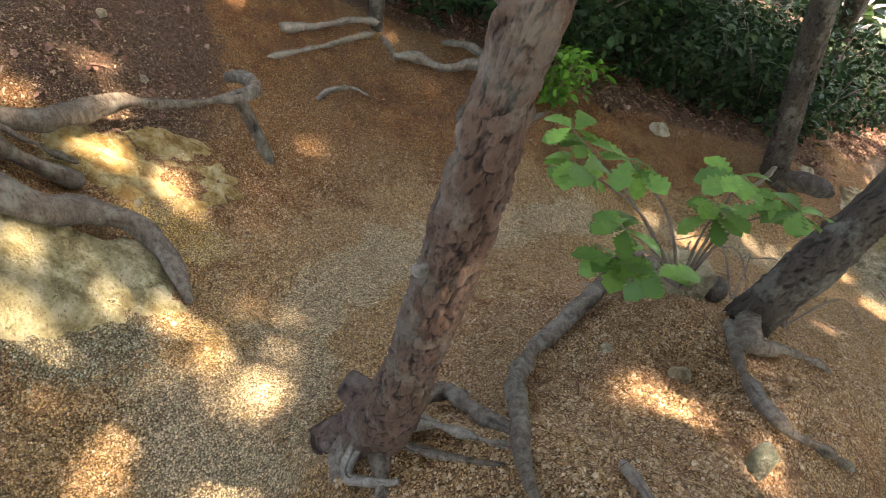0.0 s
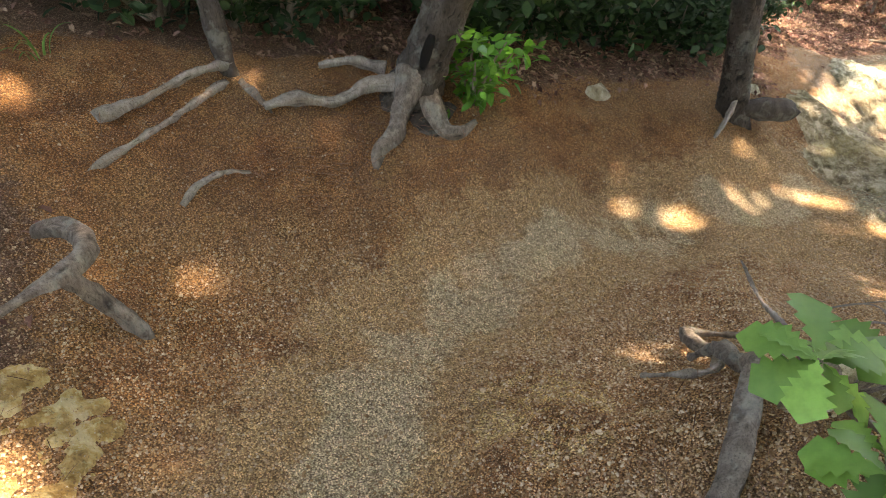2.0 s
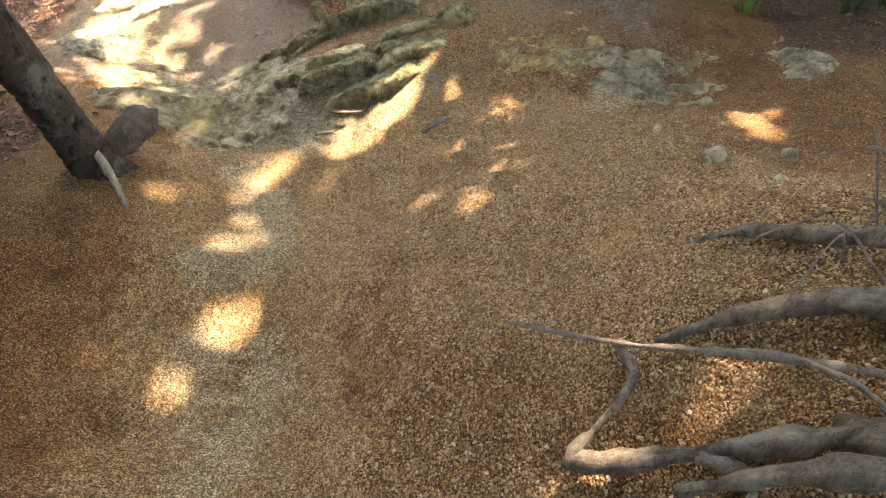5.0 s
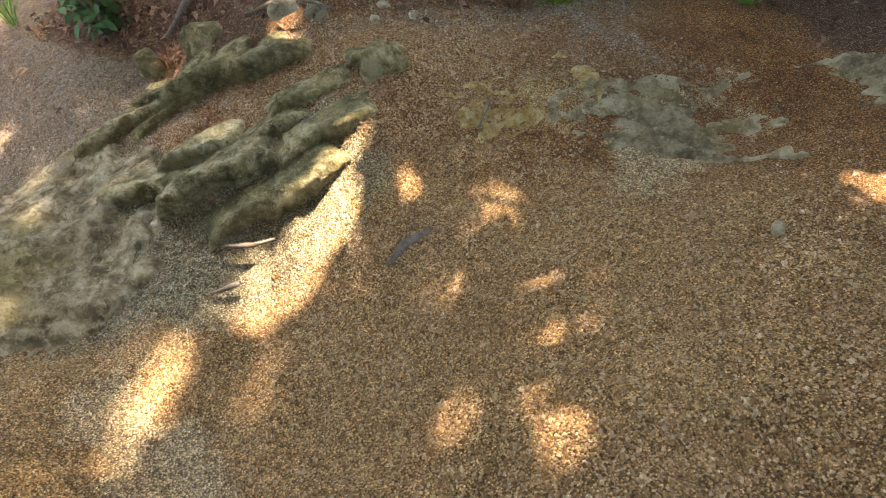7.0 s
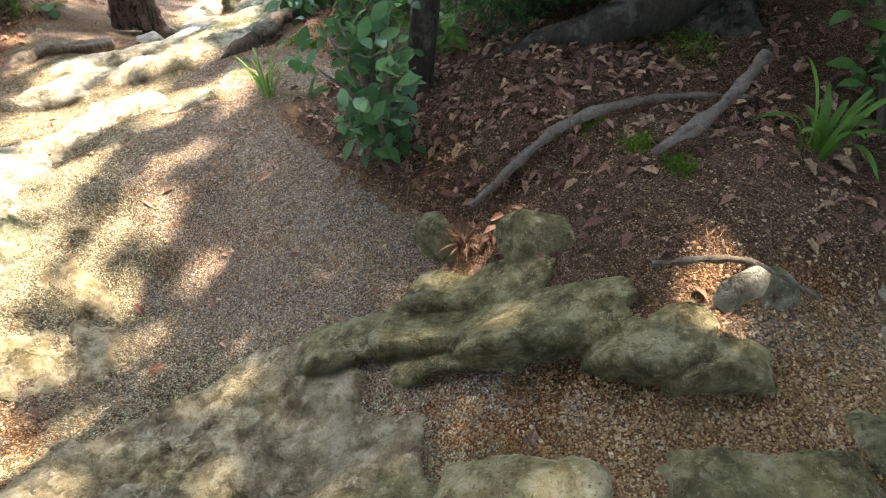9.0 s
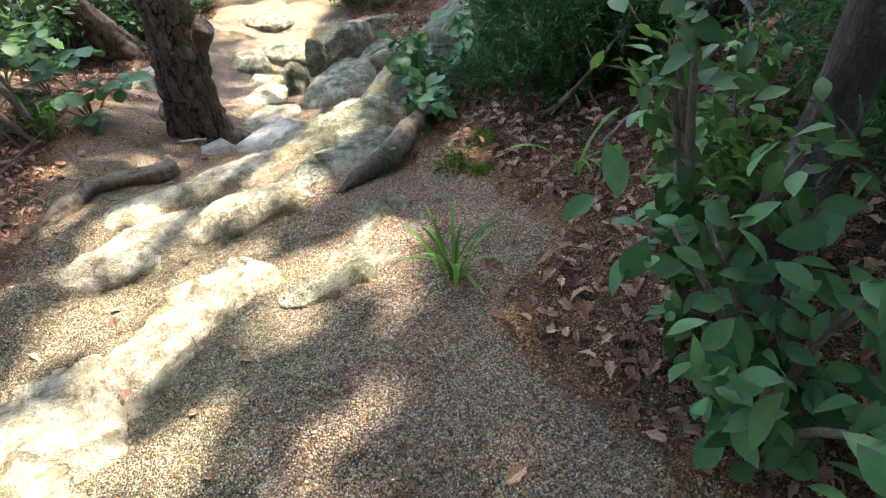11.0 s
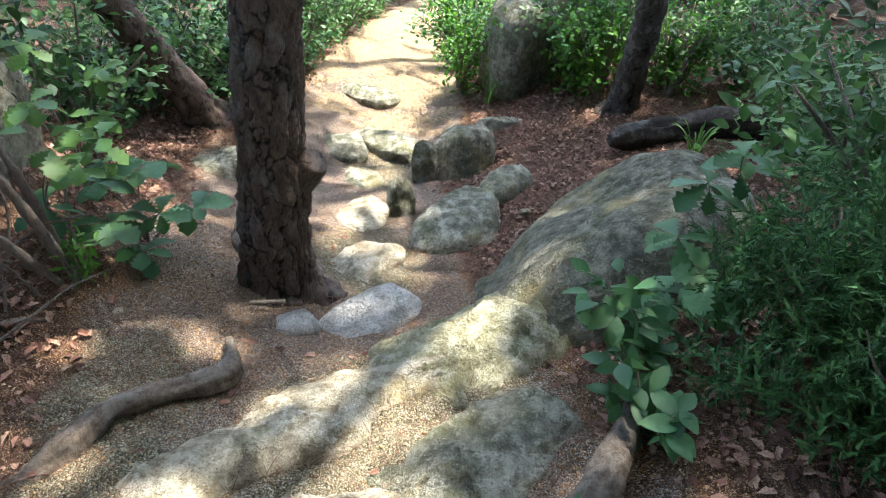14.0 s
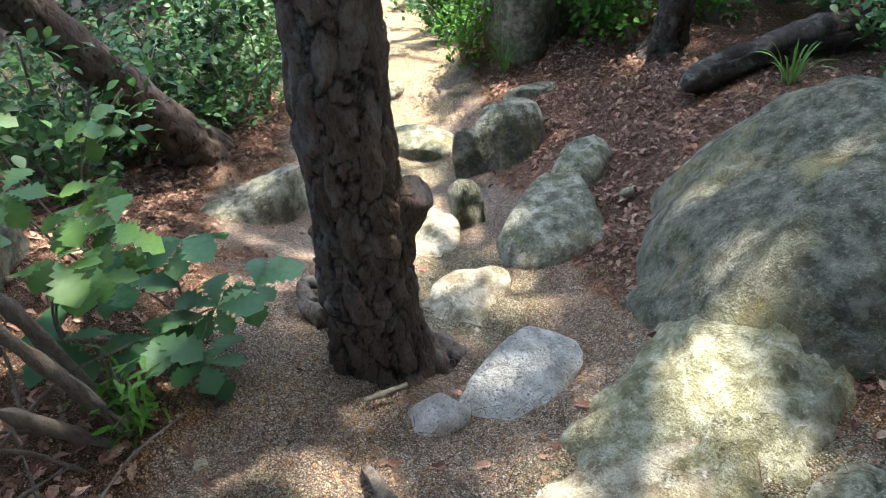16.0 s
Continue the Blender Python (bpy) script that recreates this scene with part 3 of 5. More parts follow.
def outcrop(name, label, x, y, length, width, rise, turn, seed, material=None, form="bed", beds=0.0, hollow=0.0, group="", grain=0.011):
    """Bedrock growing out of the ground: a bed with a steep front and a dipping back, a dome, or a flat broken pavement; its edges dive under the soil."""
    nu, nv = int(length * 1.3 / grain), int(width * 1.5 / grain)
    gu, gv = np.meshgrid(np.linspace(-0.65, 0.65, nu) * length, np.linspace(-0.75, 0.75, nv) * width, indexing="ij")
    u, v = gu.ravel(), gv.ravel()
    c, s = math.cos(radians(turn)), math.sin(radians(turn))
    px, py = x + u * c - v * s, y + u * s + v * c
    p = np.stack([px, py, 0 * px + seed], 1)
    # uneven outline
    wu = u + 0.16 * width * vnoise(p, 0.45 * width, seed) + 0.05 * width * vnoise(p, 0.12 * width, seed + 1)
    wv = v + 0.14 * width * vnoise(p, 0.5 * width, seed + 2) + 0.05 * width * vnoise(p, 0.13 * width, seed + 3)
    a, b = 2 * wu / length, 2 * wv / width
    if form == "bed":
        ends = np.sqrt(np.clip(1 - np.abs(a) ** 3.5, 0, 1))
        k = (b + 1) / 2
        across = np.where(k < 0.22, np.sqrt(np.clip(1 - (1 - np.clip(k / 0.22, 0, 1)) ** 2, 0, 1)), np.clip(1 - (k - 0.22) / 0.78, 0, 1) ** 0.8)
        inside = ends * across * np.clip(1.12 - 0.3 * (a + 1), 0.3, 1.2)     # thins out along its length
    else:
        d = (np.abs(a) ** 2.6 + np.abs(b) ** 2.6) ** (1 / 2.6)
        inside = np.clip(1 - d ** (3.0 if form == "dome" else 7.0), 0, 1)
    z = rise * inside
    if form == "flat":                              # soil lies in its hollows
        z = z + np.minimum(inside * 3, 1) * (0.030 * fbm(p, 0.30, 3, seed + 20) - 0.006)
    # beds and breaks
    q = np.stack([wu * 0.35, wv, 0 * wu], 1) + 0.035 * np.stack([vnoise(p, 0.12, seed + 4), vnoise(p, 0.12, seed + 5), 0 * wu], 1)
    if beds:
        f1, f2 = cells(q, beds, seed + 6)
        gap = 1 - np.clip((f2 - f1) * 9, 0, 1)
        plate = vnoise(np.round(q / beds + 0.3 * vnoise(p, beds, seed + 8)[:, None]), 1.0, seed + 9)
        saw = np.mod((wv + 0.25 * wu * 0.2) / beds + 0.5 * vnoise(p, 0.3, seed + 7), 1.0)
        z = z + np.minimum(inside * 3, 1) * ((0.016 if form == "flat" else 0.03) * saw ** 3 + 0.008 * plate - 0.016 * gap)
    crack = 1 - np.clip(np.abs(vnoise(q * (1, 1.4, 1), 0.22, seed + 10)) * 26, 0, 1)
    z = z - np.minimum(inside * 2, 1) * 0.016 * crack
    z = z + np.minimum(inside * 2, 1) * (0.010 * fbm(p, 0.16, 3, seed + 11) + 0.007 * fbm(p, 0.035, 2, seed + 14) + 0.002 * vnoise(p, 0.012, seed + 17))
    if hollow:
        z = z - hollow * np.exp(-((u + 0.02) ** 2 / (0.30 * length) ** 2 + (v - 0.02) ** 2 / (0.16 * width) ** 2) * 2.2)
    z = z - 0.07 * (inside <= 0.0) - 0.03 * np.clip(0.12 - inside, 0, 1) / 0.12
    base = slope(px, py) + 0.035 * fbm(np.stack([px, py, 0 * px], 1), 0.55, 3, 11)
    z0 = float(slope(x, y))
    lean = 0.35 * z if form == "bed" else 0 * z       # the front face leans over a little
    verts = np.stack([px - x + lean * s, py - y - lean * c, base + z - z0], 1)
    i, j = np.meshgrid(np.arange(nu - 1), np.arange(nv - 1), indexing="ij")
    i, j = i.ravel(), j.ravel()
    ins = inside.reshape(nu, nv)
    keep = np.maximum.reduce([ins[i, j], ins[i + 1, j], ins[i, j + 1], ins[i + 1, j + 1]]) > 0
    i, j = i[keep], j[keep]
    faces = np.stack([i * nv + j, (i + 1) * nv + j, (i + 1) * nv + j + 1, i * nv + j + 1], 1)
    ob = new(name, make_mesh(name, verts, faces, material or ROCK))
    ob.location = (x, y, z0)
    return tagged(ob, label, "rock", group)


LEDGE, STEPS = "rocks of the mossy ledge", "rocks along the trail"
# the mossy ledge beside the trail: beds that dip away from the path
for i, (x, y, l, w, h, a, mat) in enumerate([(3.45, 2.68, 0.52, 0.18, 0.09, -85, ROCK), (3.64, 2.86, 0.46, 0.20, 0.13, -90, ROCK), (3.83, 2.90, 0.36, 0.16, 0.11, -102, ROCK_LICHEN), (3.58, 2.46, 0.40, 0.15, 0.065, -86, ROCK),
                                             (3.80, 3.12, 0.36, 0.22, 0.08, -108, ROCK), (3.72, 2.66, 0.36, 0.14, 0.06, -90, ROCK), (4.02, 3.30, 0.40, 0.18, 0.04, -106, ROCK_TAN)]):
    outcrop("ledge_rock", "pale grey rock bed lying in the ledge" if mat is ROCK_GREY else "long mossy olive rock bed dipping into the trail", x, y, l, w, h, a, 1 + 20 * i, mat, group=LEDGE, grain=0.008)
for i, (x, y, l, w, h, a) in enumerate([(4.34, 3.34, 0.30, 0.18, 0.07, -82), (4.33, 3.10, 0.32, 0.20, 0.10, -95), (4.24, 2.82, 0.40, 0.24, 0.15, -108), (4.10, 2.60, 0.26, 0.18, 0.12, -105), (4.44, 2.98, 0.40, 0.20, 0.08, -106), (4.02, 2.48, 0.20, 0.14, 0.09, -100),
                                        (3.78, 2.46, 0.34, 0.14, 0.05, -96), (3.83, 2.19, 0.24, 0.12, 0.05, -90), (4.20, 3.02, 0.34, 0.14, 0.05, -98)]):
    outcrop("split_rock", "angular split block of mossy rock in the upper ledge", x, y, l, w, h, a, 201 + 20 * i, ROCK, group=LEDGE, grain=0.008)
rock("split_rock", "squarish mossy rock block half buried in gravel", 3.73, 2.19, 0.17, 0.13, 0.10, -90, 31, boxy=0.55)
rock("brick_stone", "yellowish angular stone lying on the ledge", 4.10, 2.46, 0.12, 0.05, 0.035, -60, 34, ROCK_PALE, boxy=0.45, sunk=-0.13)
rock("stone", "grey angular stone under the shrub", 4.66, 3.08, 0.17, 0.11, 0.08, 30, 35, ROCK, cuts=6, boxy=0.5)
rock("stone", "low mossy stone among needles", 4.52, 2.80, 0.30, 0.12, 0.06, -100, 36, boxy=0.5, cuts=7)
rock("stone", "small grey stone on the needle litter", 4.18, 2.33, 0.1, 0.08, 0.05, 10, 37, ROCK_GREY)
# bedrock worn flat in the trail
for i, (x, y, l, w, h, a, mat) in enumerate([(3.82, 3.62, 1.15, 0.80, 0.035, -52, ROCK_TAN), (3.40, 3.36, 0.70, 0.42, 0.022, -50, ROCK_TAN), (4.42, 4.28, 0.7, 0.45, 0.03, 35, ROCK_TAN), (4.80, 4.72, 0.7, 0.42, 0.04, 30, ROCK_GREY), (5.35, 4.95, 0.75, 0.36, 0.04, 25, ROCK_PALE), (5.75, 4.72, 0.7, 0.4, 0.03, -25, ROCK_PALE), (6.02, 4.16, 0.6, 0.36, 0.02, -40, ROCK_GREY)]):
    outcrop("bedrock_slab", "tan striated bedrock slab worn by feet", x, y, l, w, h, a, 401 + 20 * i, mat, form="flat", beds=0.13, group="flat bedrock slabs")
outcrop("bedrock_slab", "pale weathered rock shelf breaking through gravel", 3.04, 1.16, 1.2, 0.46, 0.012, -112, 561, ROCK_TAN, form="flat", beds=0.10, grain=0.009)
outcrop("bedrock_slab", "ochre weathered rock showing through gravel", 3.42, 1.78, 0.6, 0.34, -0.004, -85, 581, ROCK_OCHRE, form="flat", beds=0.10)
# the rock steps at the end of the walk
outcrop("hollow_rock", "pale rounded rock with a worn hollow in its top", 6.43, 4.69, 0.44, 0.34, 0.07, -60, 601, ROCK_PALE, form="dome", hollow=0.05, grain=0.008)
outcrop("ridge_rock", "long sunlit granite ridge crossing the trail", 7.0, 4.83, 1.55, 0.34, 0.075, -43, 621, ROCK_PALE, form="dome")
outcrop("ridge_rock", "low pale ridge end beside the root", 6.34, 5.05, 0.8, 0.30, 0.025, -44, 641, ROCK_PALE, form="dome")
outcrop("ridge_rock", "low granite slab beside the ridge", 6.80, 4.38, 0.75, 0.38, 0.04, -40, 661, ROCK_GREY, form="dome", beds=0.2)
outcrop("ridge_rock", "cracked yellow-stained granite slab below the boulder", 7.42, 4.38, 1.0, 0.62, 0.10, -36, 681, ROCK_YELLOW, form="dome", beds=0.22)
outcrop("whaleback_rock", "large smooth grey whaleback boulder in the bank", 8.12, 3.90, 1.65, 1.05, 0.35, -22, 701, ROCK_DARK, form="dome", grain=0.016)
rock("whaleback_rock", "mossy grey rock at the shoulder of the boulder", 8.1, 3.5, 0.55, 0.4, 0.2, -10, 65, ROCK_GREY, boxy=0.7)
rock("step_stone", "flat speckled granite stone set in the trail", 7.64, 4.93, 0.47, 0.29, 0.05, -36, 66, ROCK_SPECK, cuts=2, boxy=0.62, lump=0.06, group=STEPS)
rock("step_stone", "small flat speckled stone beside the tree", 7.47, 5.2, 0.19, 0.14, 0.045, -70, 67, ROCK_SPECK, cuts=2, boxy=0.6, lump=0.06, group=STEPS)
rock("step_stone", "pale worn stone trodden flat in the trail", 8.22, 5.12, 0.5, 0.32, 0.05, -30, 68, ROCK_PALE, cuts=2, boxy=0.75, group=STEPS)
rock("step_stone", "pale worn stone trodden flat in the trail", 8.75, 5.3, 0.5, 0.3, 0.07, -10, 69, ROCK_PALE, cuts=2, boxy=0.75, group=STEPS)
rock("step_stone", "smooth rounded grey rock beside the trail", 8.78, 4.64, 0.74, 0.52, 0.13, -25, 70, ROCK_GREY, cuts=2, boxy=0.72, group=STEPS)
rock("step_stone", "smooth rounded grey rock beside the trail", 9.35, 4.45, 0.5, 0.3, 0.16, -30, 71, ROCK_GREY, cuts=2, boxy=0.75, group=STEPS)
rock("pointed_rock", "upright pointed grey rock in the trail", 9.03, 5.1, 0.24, 0.2, 0.26, 20, 72, ROCK_GREY, boxy=0.85)
rock("split_boulder", "blocky grey boulder split by a deep vertical crack", 9.98, 4.83, 0.56, 0.46, 0.32, -20, 73, ROCK_GREY, boxy=0.6)
rock("split_boulder", "narrow rock flake leaning on the boulder", 9.82, 5.08, 0.14, 0.2, 0.33, -20, 74, ROCK_GREY, boxy=0.6)
for i, (x, y, l, w, h, a) in enumerate([(10.4, 5.5, 0.75, 0.42, 0.14, 60), (10.2, 5.85, 0.5, 0.4, 0.12, 20), (11.4, 5.95, 0.7, 0.3, 0.1, 70), (9.6, 5.5, 0.5, 0.3, 0.06, 30), (10.75, 4.6, 0.5, 0.16, 0.08, -70)]):
    rock("step_stone", "grey granite slab forming a step in the trail", x, y, l, w, h, a, 80 + i, ROCK_GREY, boxy=0.7, layers=0.25, group=STEPS)
rock("trail_slab", "long pale rock slab behind the pine", 9.2, 6.25, 0.8, 0.4, 0.2, -50, 90, ROCK_GREY, boxy=0.75)
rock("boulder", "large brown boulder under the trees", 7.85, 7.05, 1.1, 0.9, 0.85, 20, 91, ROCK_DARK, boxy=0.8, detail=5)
rock("boulder", "tall grey boulder beside the sunlit trail", 11.75, 4.55, 0.8, 0.7, 0.85, 10, 92, ROCK_GREY, boxy=0.8)
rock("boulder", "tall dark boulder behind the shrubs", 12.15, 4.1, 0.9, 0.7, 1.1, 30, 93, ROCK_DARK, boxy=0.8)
# stones of the first stretch
rock("white_stone", "whitish stone lying on the bank", 1.80, 3.94, 0.15, 0.11, 0.06, 10, 94, ROCK_PALE, sunk=-0.005)
rock("slab_stone", "upright pale stone slab wedged among roots", 0.97, 1.56, 0.17, 0.07, 0.22, -35, 95, ROCK_TAN, boxy=0.4, cuts=5, tip=(-14, 8), sunk=0.03)
rock("bank_stone", "pale angular stone held by roots", 0.90, 0.82, 0.075, 0.05, 0.06, 40, 96, ROCK_GREY, boxy=0.5)
rock("bank_stone", "flat pale stone on the trail edge", 3.08, 4.1, 0.16, 0.1, 0.03, 10, 97, ROCK_PALE, boxy=0.6)
outcrop("bank_rock", "crumbling ochre rock in the bank under the roots", -0.86, 2.06, 0.66, 0.42, 0.03, 52, 721, ROCK_OCHRE, form="flat", beds=0.16)
outcrop("bank_rock", "pale yellow-green lichened rock face in the bank", -0.88, 1.36, 0.74, 0.36, 0.035, 42, 741, ROCK_LICHEN, form="flat", beds=0.2)
rock("flat_stone", "flat pale stone lying on the gravel", 2.18, 1.42, 0.10, 0.06, 0.016, -60, 103, ROCK_TAN, boxy=0.45, sunk=-0.012)
rock("flat_stone", "flat yellowish stone on the litter", 6.96, 6.19, 0.2, 0.14, 0.05, 20, 99, ROCK_PALE, boxy=0.6)
for i, (x, y, s) in enumerate([(7.24, 5.8, 0.05), (7.28, 5.9, 0.08), (8.9, 4.3, 0.08), (2.5, 1.5, 0.05), (1.9, 1.35, 0.045), (2.2, 1.15, 0.06), (6.9, 4.55, 0.05), (4.07, 2.12, 0.05), (4.2, 2.05, 0.06), (4.1, 1.95, 0.04), (-1.3, 2.75, 0.05), (-1.05, 2.5, 0.04), (-0.84, 1.82, 0.035), (0.7, 1.3, 0.05), (0.85, 1.15, 0.06), (3.62, 2.8, 0.04)]):
    rock("pebble", "small pale stone lying loose on the ground", x, y, s, s * 0.75, s * 0.4, i * 50, 110 + i, ROCK_PALE, detail=2, group="loose pale stones", sunk=-0.03 if i == 15 else 0.0)


# ---- trees and roots ----
CROWNS = []


def tree(name, label, base, lean, radius, seed, bark, tall=6.5, bend=0.0, flare=0.12, sides=40, kind="plates", first=None, fine=0.014):
    """A tree: trunk leaning by (lean x, lean y) per metre, flared at the base, with limbs and a crown overhead."""
    x, y = base
    z = float(slope(x, y))
    ob = thing(name, x, y, z, label, "tree")
    pts = [(0, 0, -0.12, radius * 1.05)]
    for s in (0.0, 0.25, 0.6, 1.1, 1.8, 3.0, 4.5, tall):
        wob = bend * math.sin(s * 1.7 + seed)
        pts.append((lean[0] * s + wob * 0.6, lean[1] * s + wob, s, radius * (1 - 0.5 * s / tall)))
    part("trunk", limb(pts if first is None else first, bark, sides, fine if kind == "plates" else 0.03, kind, 0.14, seed, flare), ob)
    rng = random.Random(seed)
    for k in range(5):
        s = tall * (0.55 + 0.09 * k)
        a = rng.uniform(0, 6.3)
        p = (lean[0] * s, lean[1] * s, s)
        part("branch", limb([(*p, radius * 0.35), (p[0] + math.cos(a) * 0.9, p[1] + math.sin(a) * 0.9, s + 0.3, radius * 0.22), (p[0] + math.cos(a) * 1.9, p[1] + math.sin(a) * 1.9, s + 0.45, radius * 0.08)], bark, 8, 0.15, "wood", 0.1, k), ob)
    CROWNS.append((ob, x + lean[0] * tall * 0.8, y + lean[1] * tall * 0.8))
    return ob


def root(name, label, points, material=None, sides=12, seed=0, parent=None, rough=0.34, lift=True):
    """A root along points (x, y, height over the slope, radius)."""
    x0, y0 = points[0][:2]
    z0 = float(slope(x0, y0))
    pts = [(x - x0, y - y0, (float(slope(x, y)) if lift else 0) + h - z0, r) for x, y, h, r in points]
    me = limb(pts, material or ROOT_GREY, sides, 0.014, "wood", rough, seed, 0.0, name)
    if parent:
        ob = part(name, me, parent, label)
        ob.location = Vector((x0, y0, z0)) - parent.location
        return ob
    ob = new(name, me)
    ob.location = (x0, y0, z0)
    return tagged(ob, label, "root")


# the leaning pine at the start, its stub and bared roots
pine = tree("pine_tree", "leaning pine with reddish plated bark beside the trail", (0.04, 0.93), (0.1, -0.2), 0.055, 3, BARK_RED, 9.0, 0.0, 0.10, 72, fine=0.007,
            first=[(0.0, 0.03, -0.14, 0.080), (0.0, 0.0, 0.0, 0.072), (0.015, -0.06, 0.10, 0.066), (0.03, -0.12, 0.25, 0.057), (0.046, -0.18, 0.48, 0.049), (0.062, -0.235, 0.72, 0.043), (0.076, -0.28, 1.0, 0.043), (0.10, -0.32, 1.3, 0.044), (0.2, -0.42, 1.9, 0.040), (0.42, -0.75, 3.2, 0.040), (0.6, -1.2, 6.0, 0.03), (0.8, -1.6, 9.0, 0.015)])
part("branch_stub", limb([(-0.01, 0.02, 0.05, 0.05), (-0.055, 0.045, 0.075, 0.042), (-0.085, 0.055, 0.09, 0.036)], BARK_RED, 16, 0.01, "plates", 0.1, 5), pine)
part("knot", limb([(0.04, -0.24, 0.70, 0.012), (0.016, -0.262, 0.71, 0.010), (0.010, -0.268, 0.712, 0.007)], ROOT_PALE, 10, 0.008, "wood", 0.2, 6), pine, "pale broken branch knot")
part("knot", limb([(0.07, -0.29, 0.96, 0.018), (0.084, -0.31, 0.97, 0.012), (0.087, -0.314, 0.972, 0.007)], BARK_RED, 12, 0.008, "wood", 0.2, 7), pine, "pale branch scar")
for i, pts in enumerate([
        [(0.06, 0.90, 0.05, 0.028), (0.00, 0.85, 0.03, 0.022), (-0.01, 0.80, 0.03, 0.016), (0.05, 0.77, 0.02, 0.012), (0.10, 0.76, 0.01, 0.008)],
        [(0.10, 0.97, 0.03, 0.022), (0.21, 1.04, 0.04, 0.018), (0.27, 0.92, 0.03, 0.014), (0.34, 0.86, 0.02, 0.009)],
        [(0.08, 0.90, 0.03, 0.018), (0.16, 0.88, 0.03, 0.012), (0.25, 0.84, 0.02, 0.009), (0.33, 0.80, 0.01, 0.007)],
        [(0.08, 0.86, 0.02, 0.014), (0.14, 0.82, 0.015, 0.009), (0.22, 0.78, 0.015, 0.007), (0.34, 0.74, 0.0, 0.005)],
        [(0.05, 0.84, 0.02, 0.02), (0.07, 0.74, 0.0, 0.014), (0.08, 0.66, -0.01, 0.008)],
        [(0.0, 0.95, 0.0, 0.04), (-0.02, 0.86, -0.04, 0.035), (0.02, 0.76, -0.05, 0.02)]]):
    root("root", "", pts, ROOT_PALE if i in (0, 2) else ROOT_GREY, 12, 200 + i, pine)
# the leaning dark tree on the mound
dark = tree("leaning_tree", "dark leaning tree with bared roots on the mound", (1.16, 1.42), (0.42, 0.06), 0.07, 8, BARK_DARK, 9.0, 0.0, 0.07, 40)
for i, pts in enumerate([
        [(0.98, 1.72, 0.02, 0.036), (0.90, 1.71, 0.12, 0.034), (0.84, 1.66, 0.17, 0.030), (0.74, 1.56, 0.12, 0.027), (0.60, 1.42, 0.06, 0.025), (0.49, 1.30, 0.05, 0.023), (0.41, 1.14, 0.04, 0.021), (0.36, 0.90, 0.03, 0.018), (0.335, 0.70, 0.025, 0.016), (0.36, 0.56, 0.015, 0.014), (0.40, 0.44, 0.0, 0.01)],
        [(0.86, 1.65, 0.15, 0.024), (0.88, 1.76, 0.16, 0.020), (0.92, 1.84, 0.14, 0.016), (0.98, 1.95, 0.05, 0.012)],
        [(0.90, 1.62, 0.12, 0.024), (0.95, 1.72, 0.08, 0.022), (1.03, 1.90, 0.05, 0.019), (1.09, 2.09, 0.05, 0.017), (1.12, 2.10, 0.05, 0.015), (1.22, 1.97, 0.05, 0.013), (1.34, 1.97, 0.02, 0.008)],
        [(1.03, 1.90, 0.04, 0.014), (0.94, 1.85, 0.035, 0.012), (0.85, 1.98, 0.005, 0.007)],
        [(1.10, 1.55, 0.06, 0.04), (1.20, 1.68, 0.07, 0.022), (1.26, 1.80, 0.06, 0.017), (1.30, 1.90, 0.02, 0.010)],
        [(1.12, 1.36, 0.05, 0.04), (1.08, 1.24, 0.05, 0.028), (1.22, 1.28, 0.04, 0.018), (1.43, 1.37, 0.03, 0.013), (1.6, 1.42, 0.0, 0.008)],
        [(1.06, 1.34, 0.03, 0.03), (1.0, 1.12, 0.03, 0.016), (1.02, 0.94, 0.04, 0.015), (1.14, 0.94, 0.03, 0.013), (1.27, 0.97, 0.02, 0.011), (1.4, 1.02, 0.0, 0.008)],
        [(1.2, 1.45, 0.08, 0.03), (1.36, 1.58, 0.06, 0.017), (1.50, 1.66, 0.04, 0.012), (1.58, 1.76, 0.01, 0.007)]]):
    root("root", "", pts, ROOT_PALE if i == 3 else ROOT_GREY, 14, 220 + i, dark)
# roots of a tree uphill, bared above the trail
root("bared_root", "thick grey root lying across the crumbling bank", [(-1.75, 1.35, 0.08, 0.045), (-1.38, 1.50, 0.07, 0.040), (-1.17, 1.72, 0.07, 0.036), (-1.08, 1.96, 0.09, 0.031), (-1.0, 2.12, 0.13, 0.026), (-0.88, 2.28, 0.14, 0.023), (-0.76, 2.42, 0.18, 0.022), (-0.67, 2.50, 0.225, 0.025), (-0.63, 2.575, 0.235, 0.024), (-0.645, 2.68, 0.20, 0.027), (-0.72, 2.76, 0.13, 0.022), (-0.80, 2.80, 0.04, 0.016)], seed=240, sides=16)
root("bared_root", "grey root branch dipping into the soil", [(-0.68, 2.50, 0.22, 0.026), (-0.63, 2.52, 0.15, 0.025), (-0.585, 2.53, 0.06, 0.022), (-0.54, 2.53, -0.02, 0.014)], seed=241)
root("bared_root", "dark root bundle in the bank", [(-1.6, 1.30, 0.06, 0.045), (-1.25, 1.50, 0.07, 0.038), (-1.08, 1.62, 0.05, 0.030), (-0.98, 1.74, 0.01, 0.018)], seed=244)
root("bared_root", "thin dark root beside the bundle", [(-1.45, 1.62, 0.05, 0.02), (-1.2, 1.64, 0.07, 0.016), (-1.05, 1.78, 0.03, 0.012), (-1.0, 1.86, -0.01, 0.007)], seed=245)
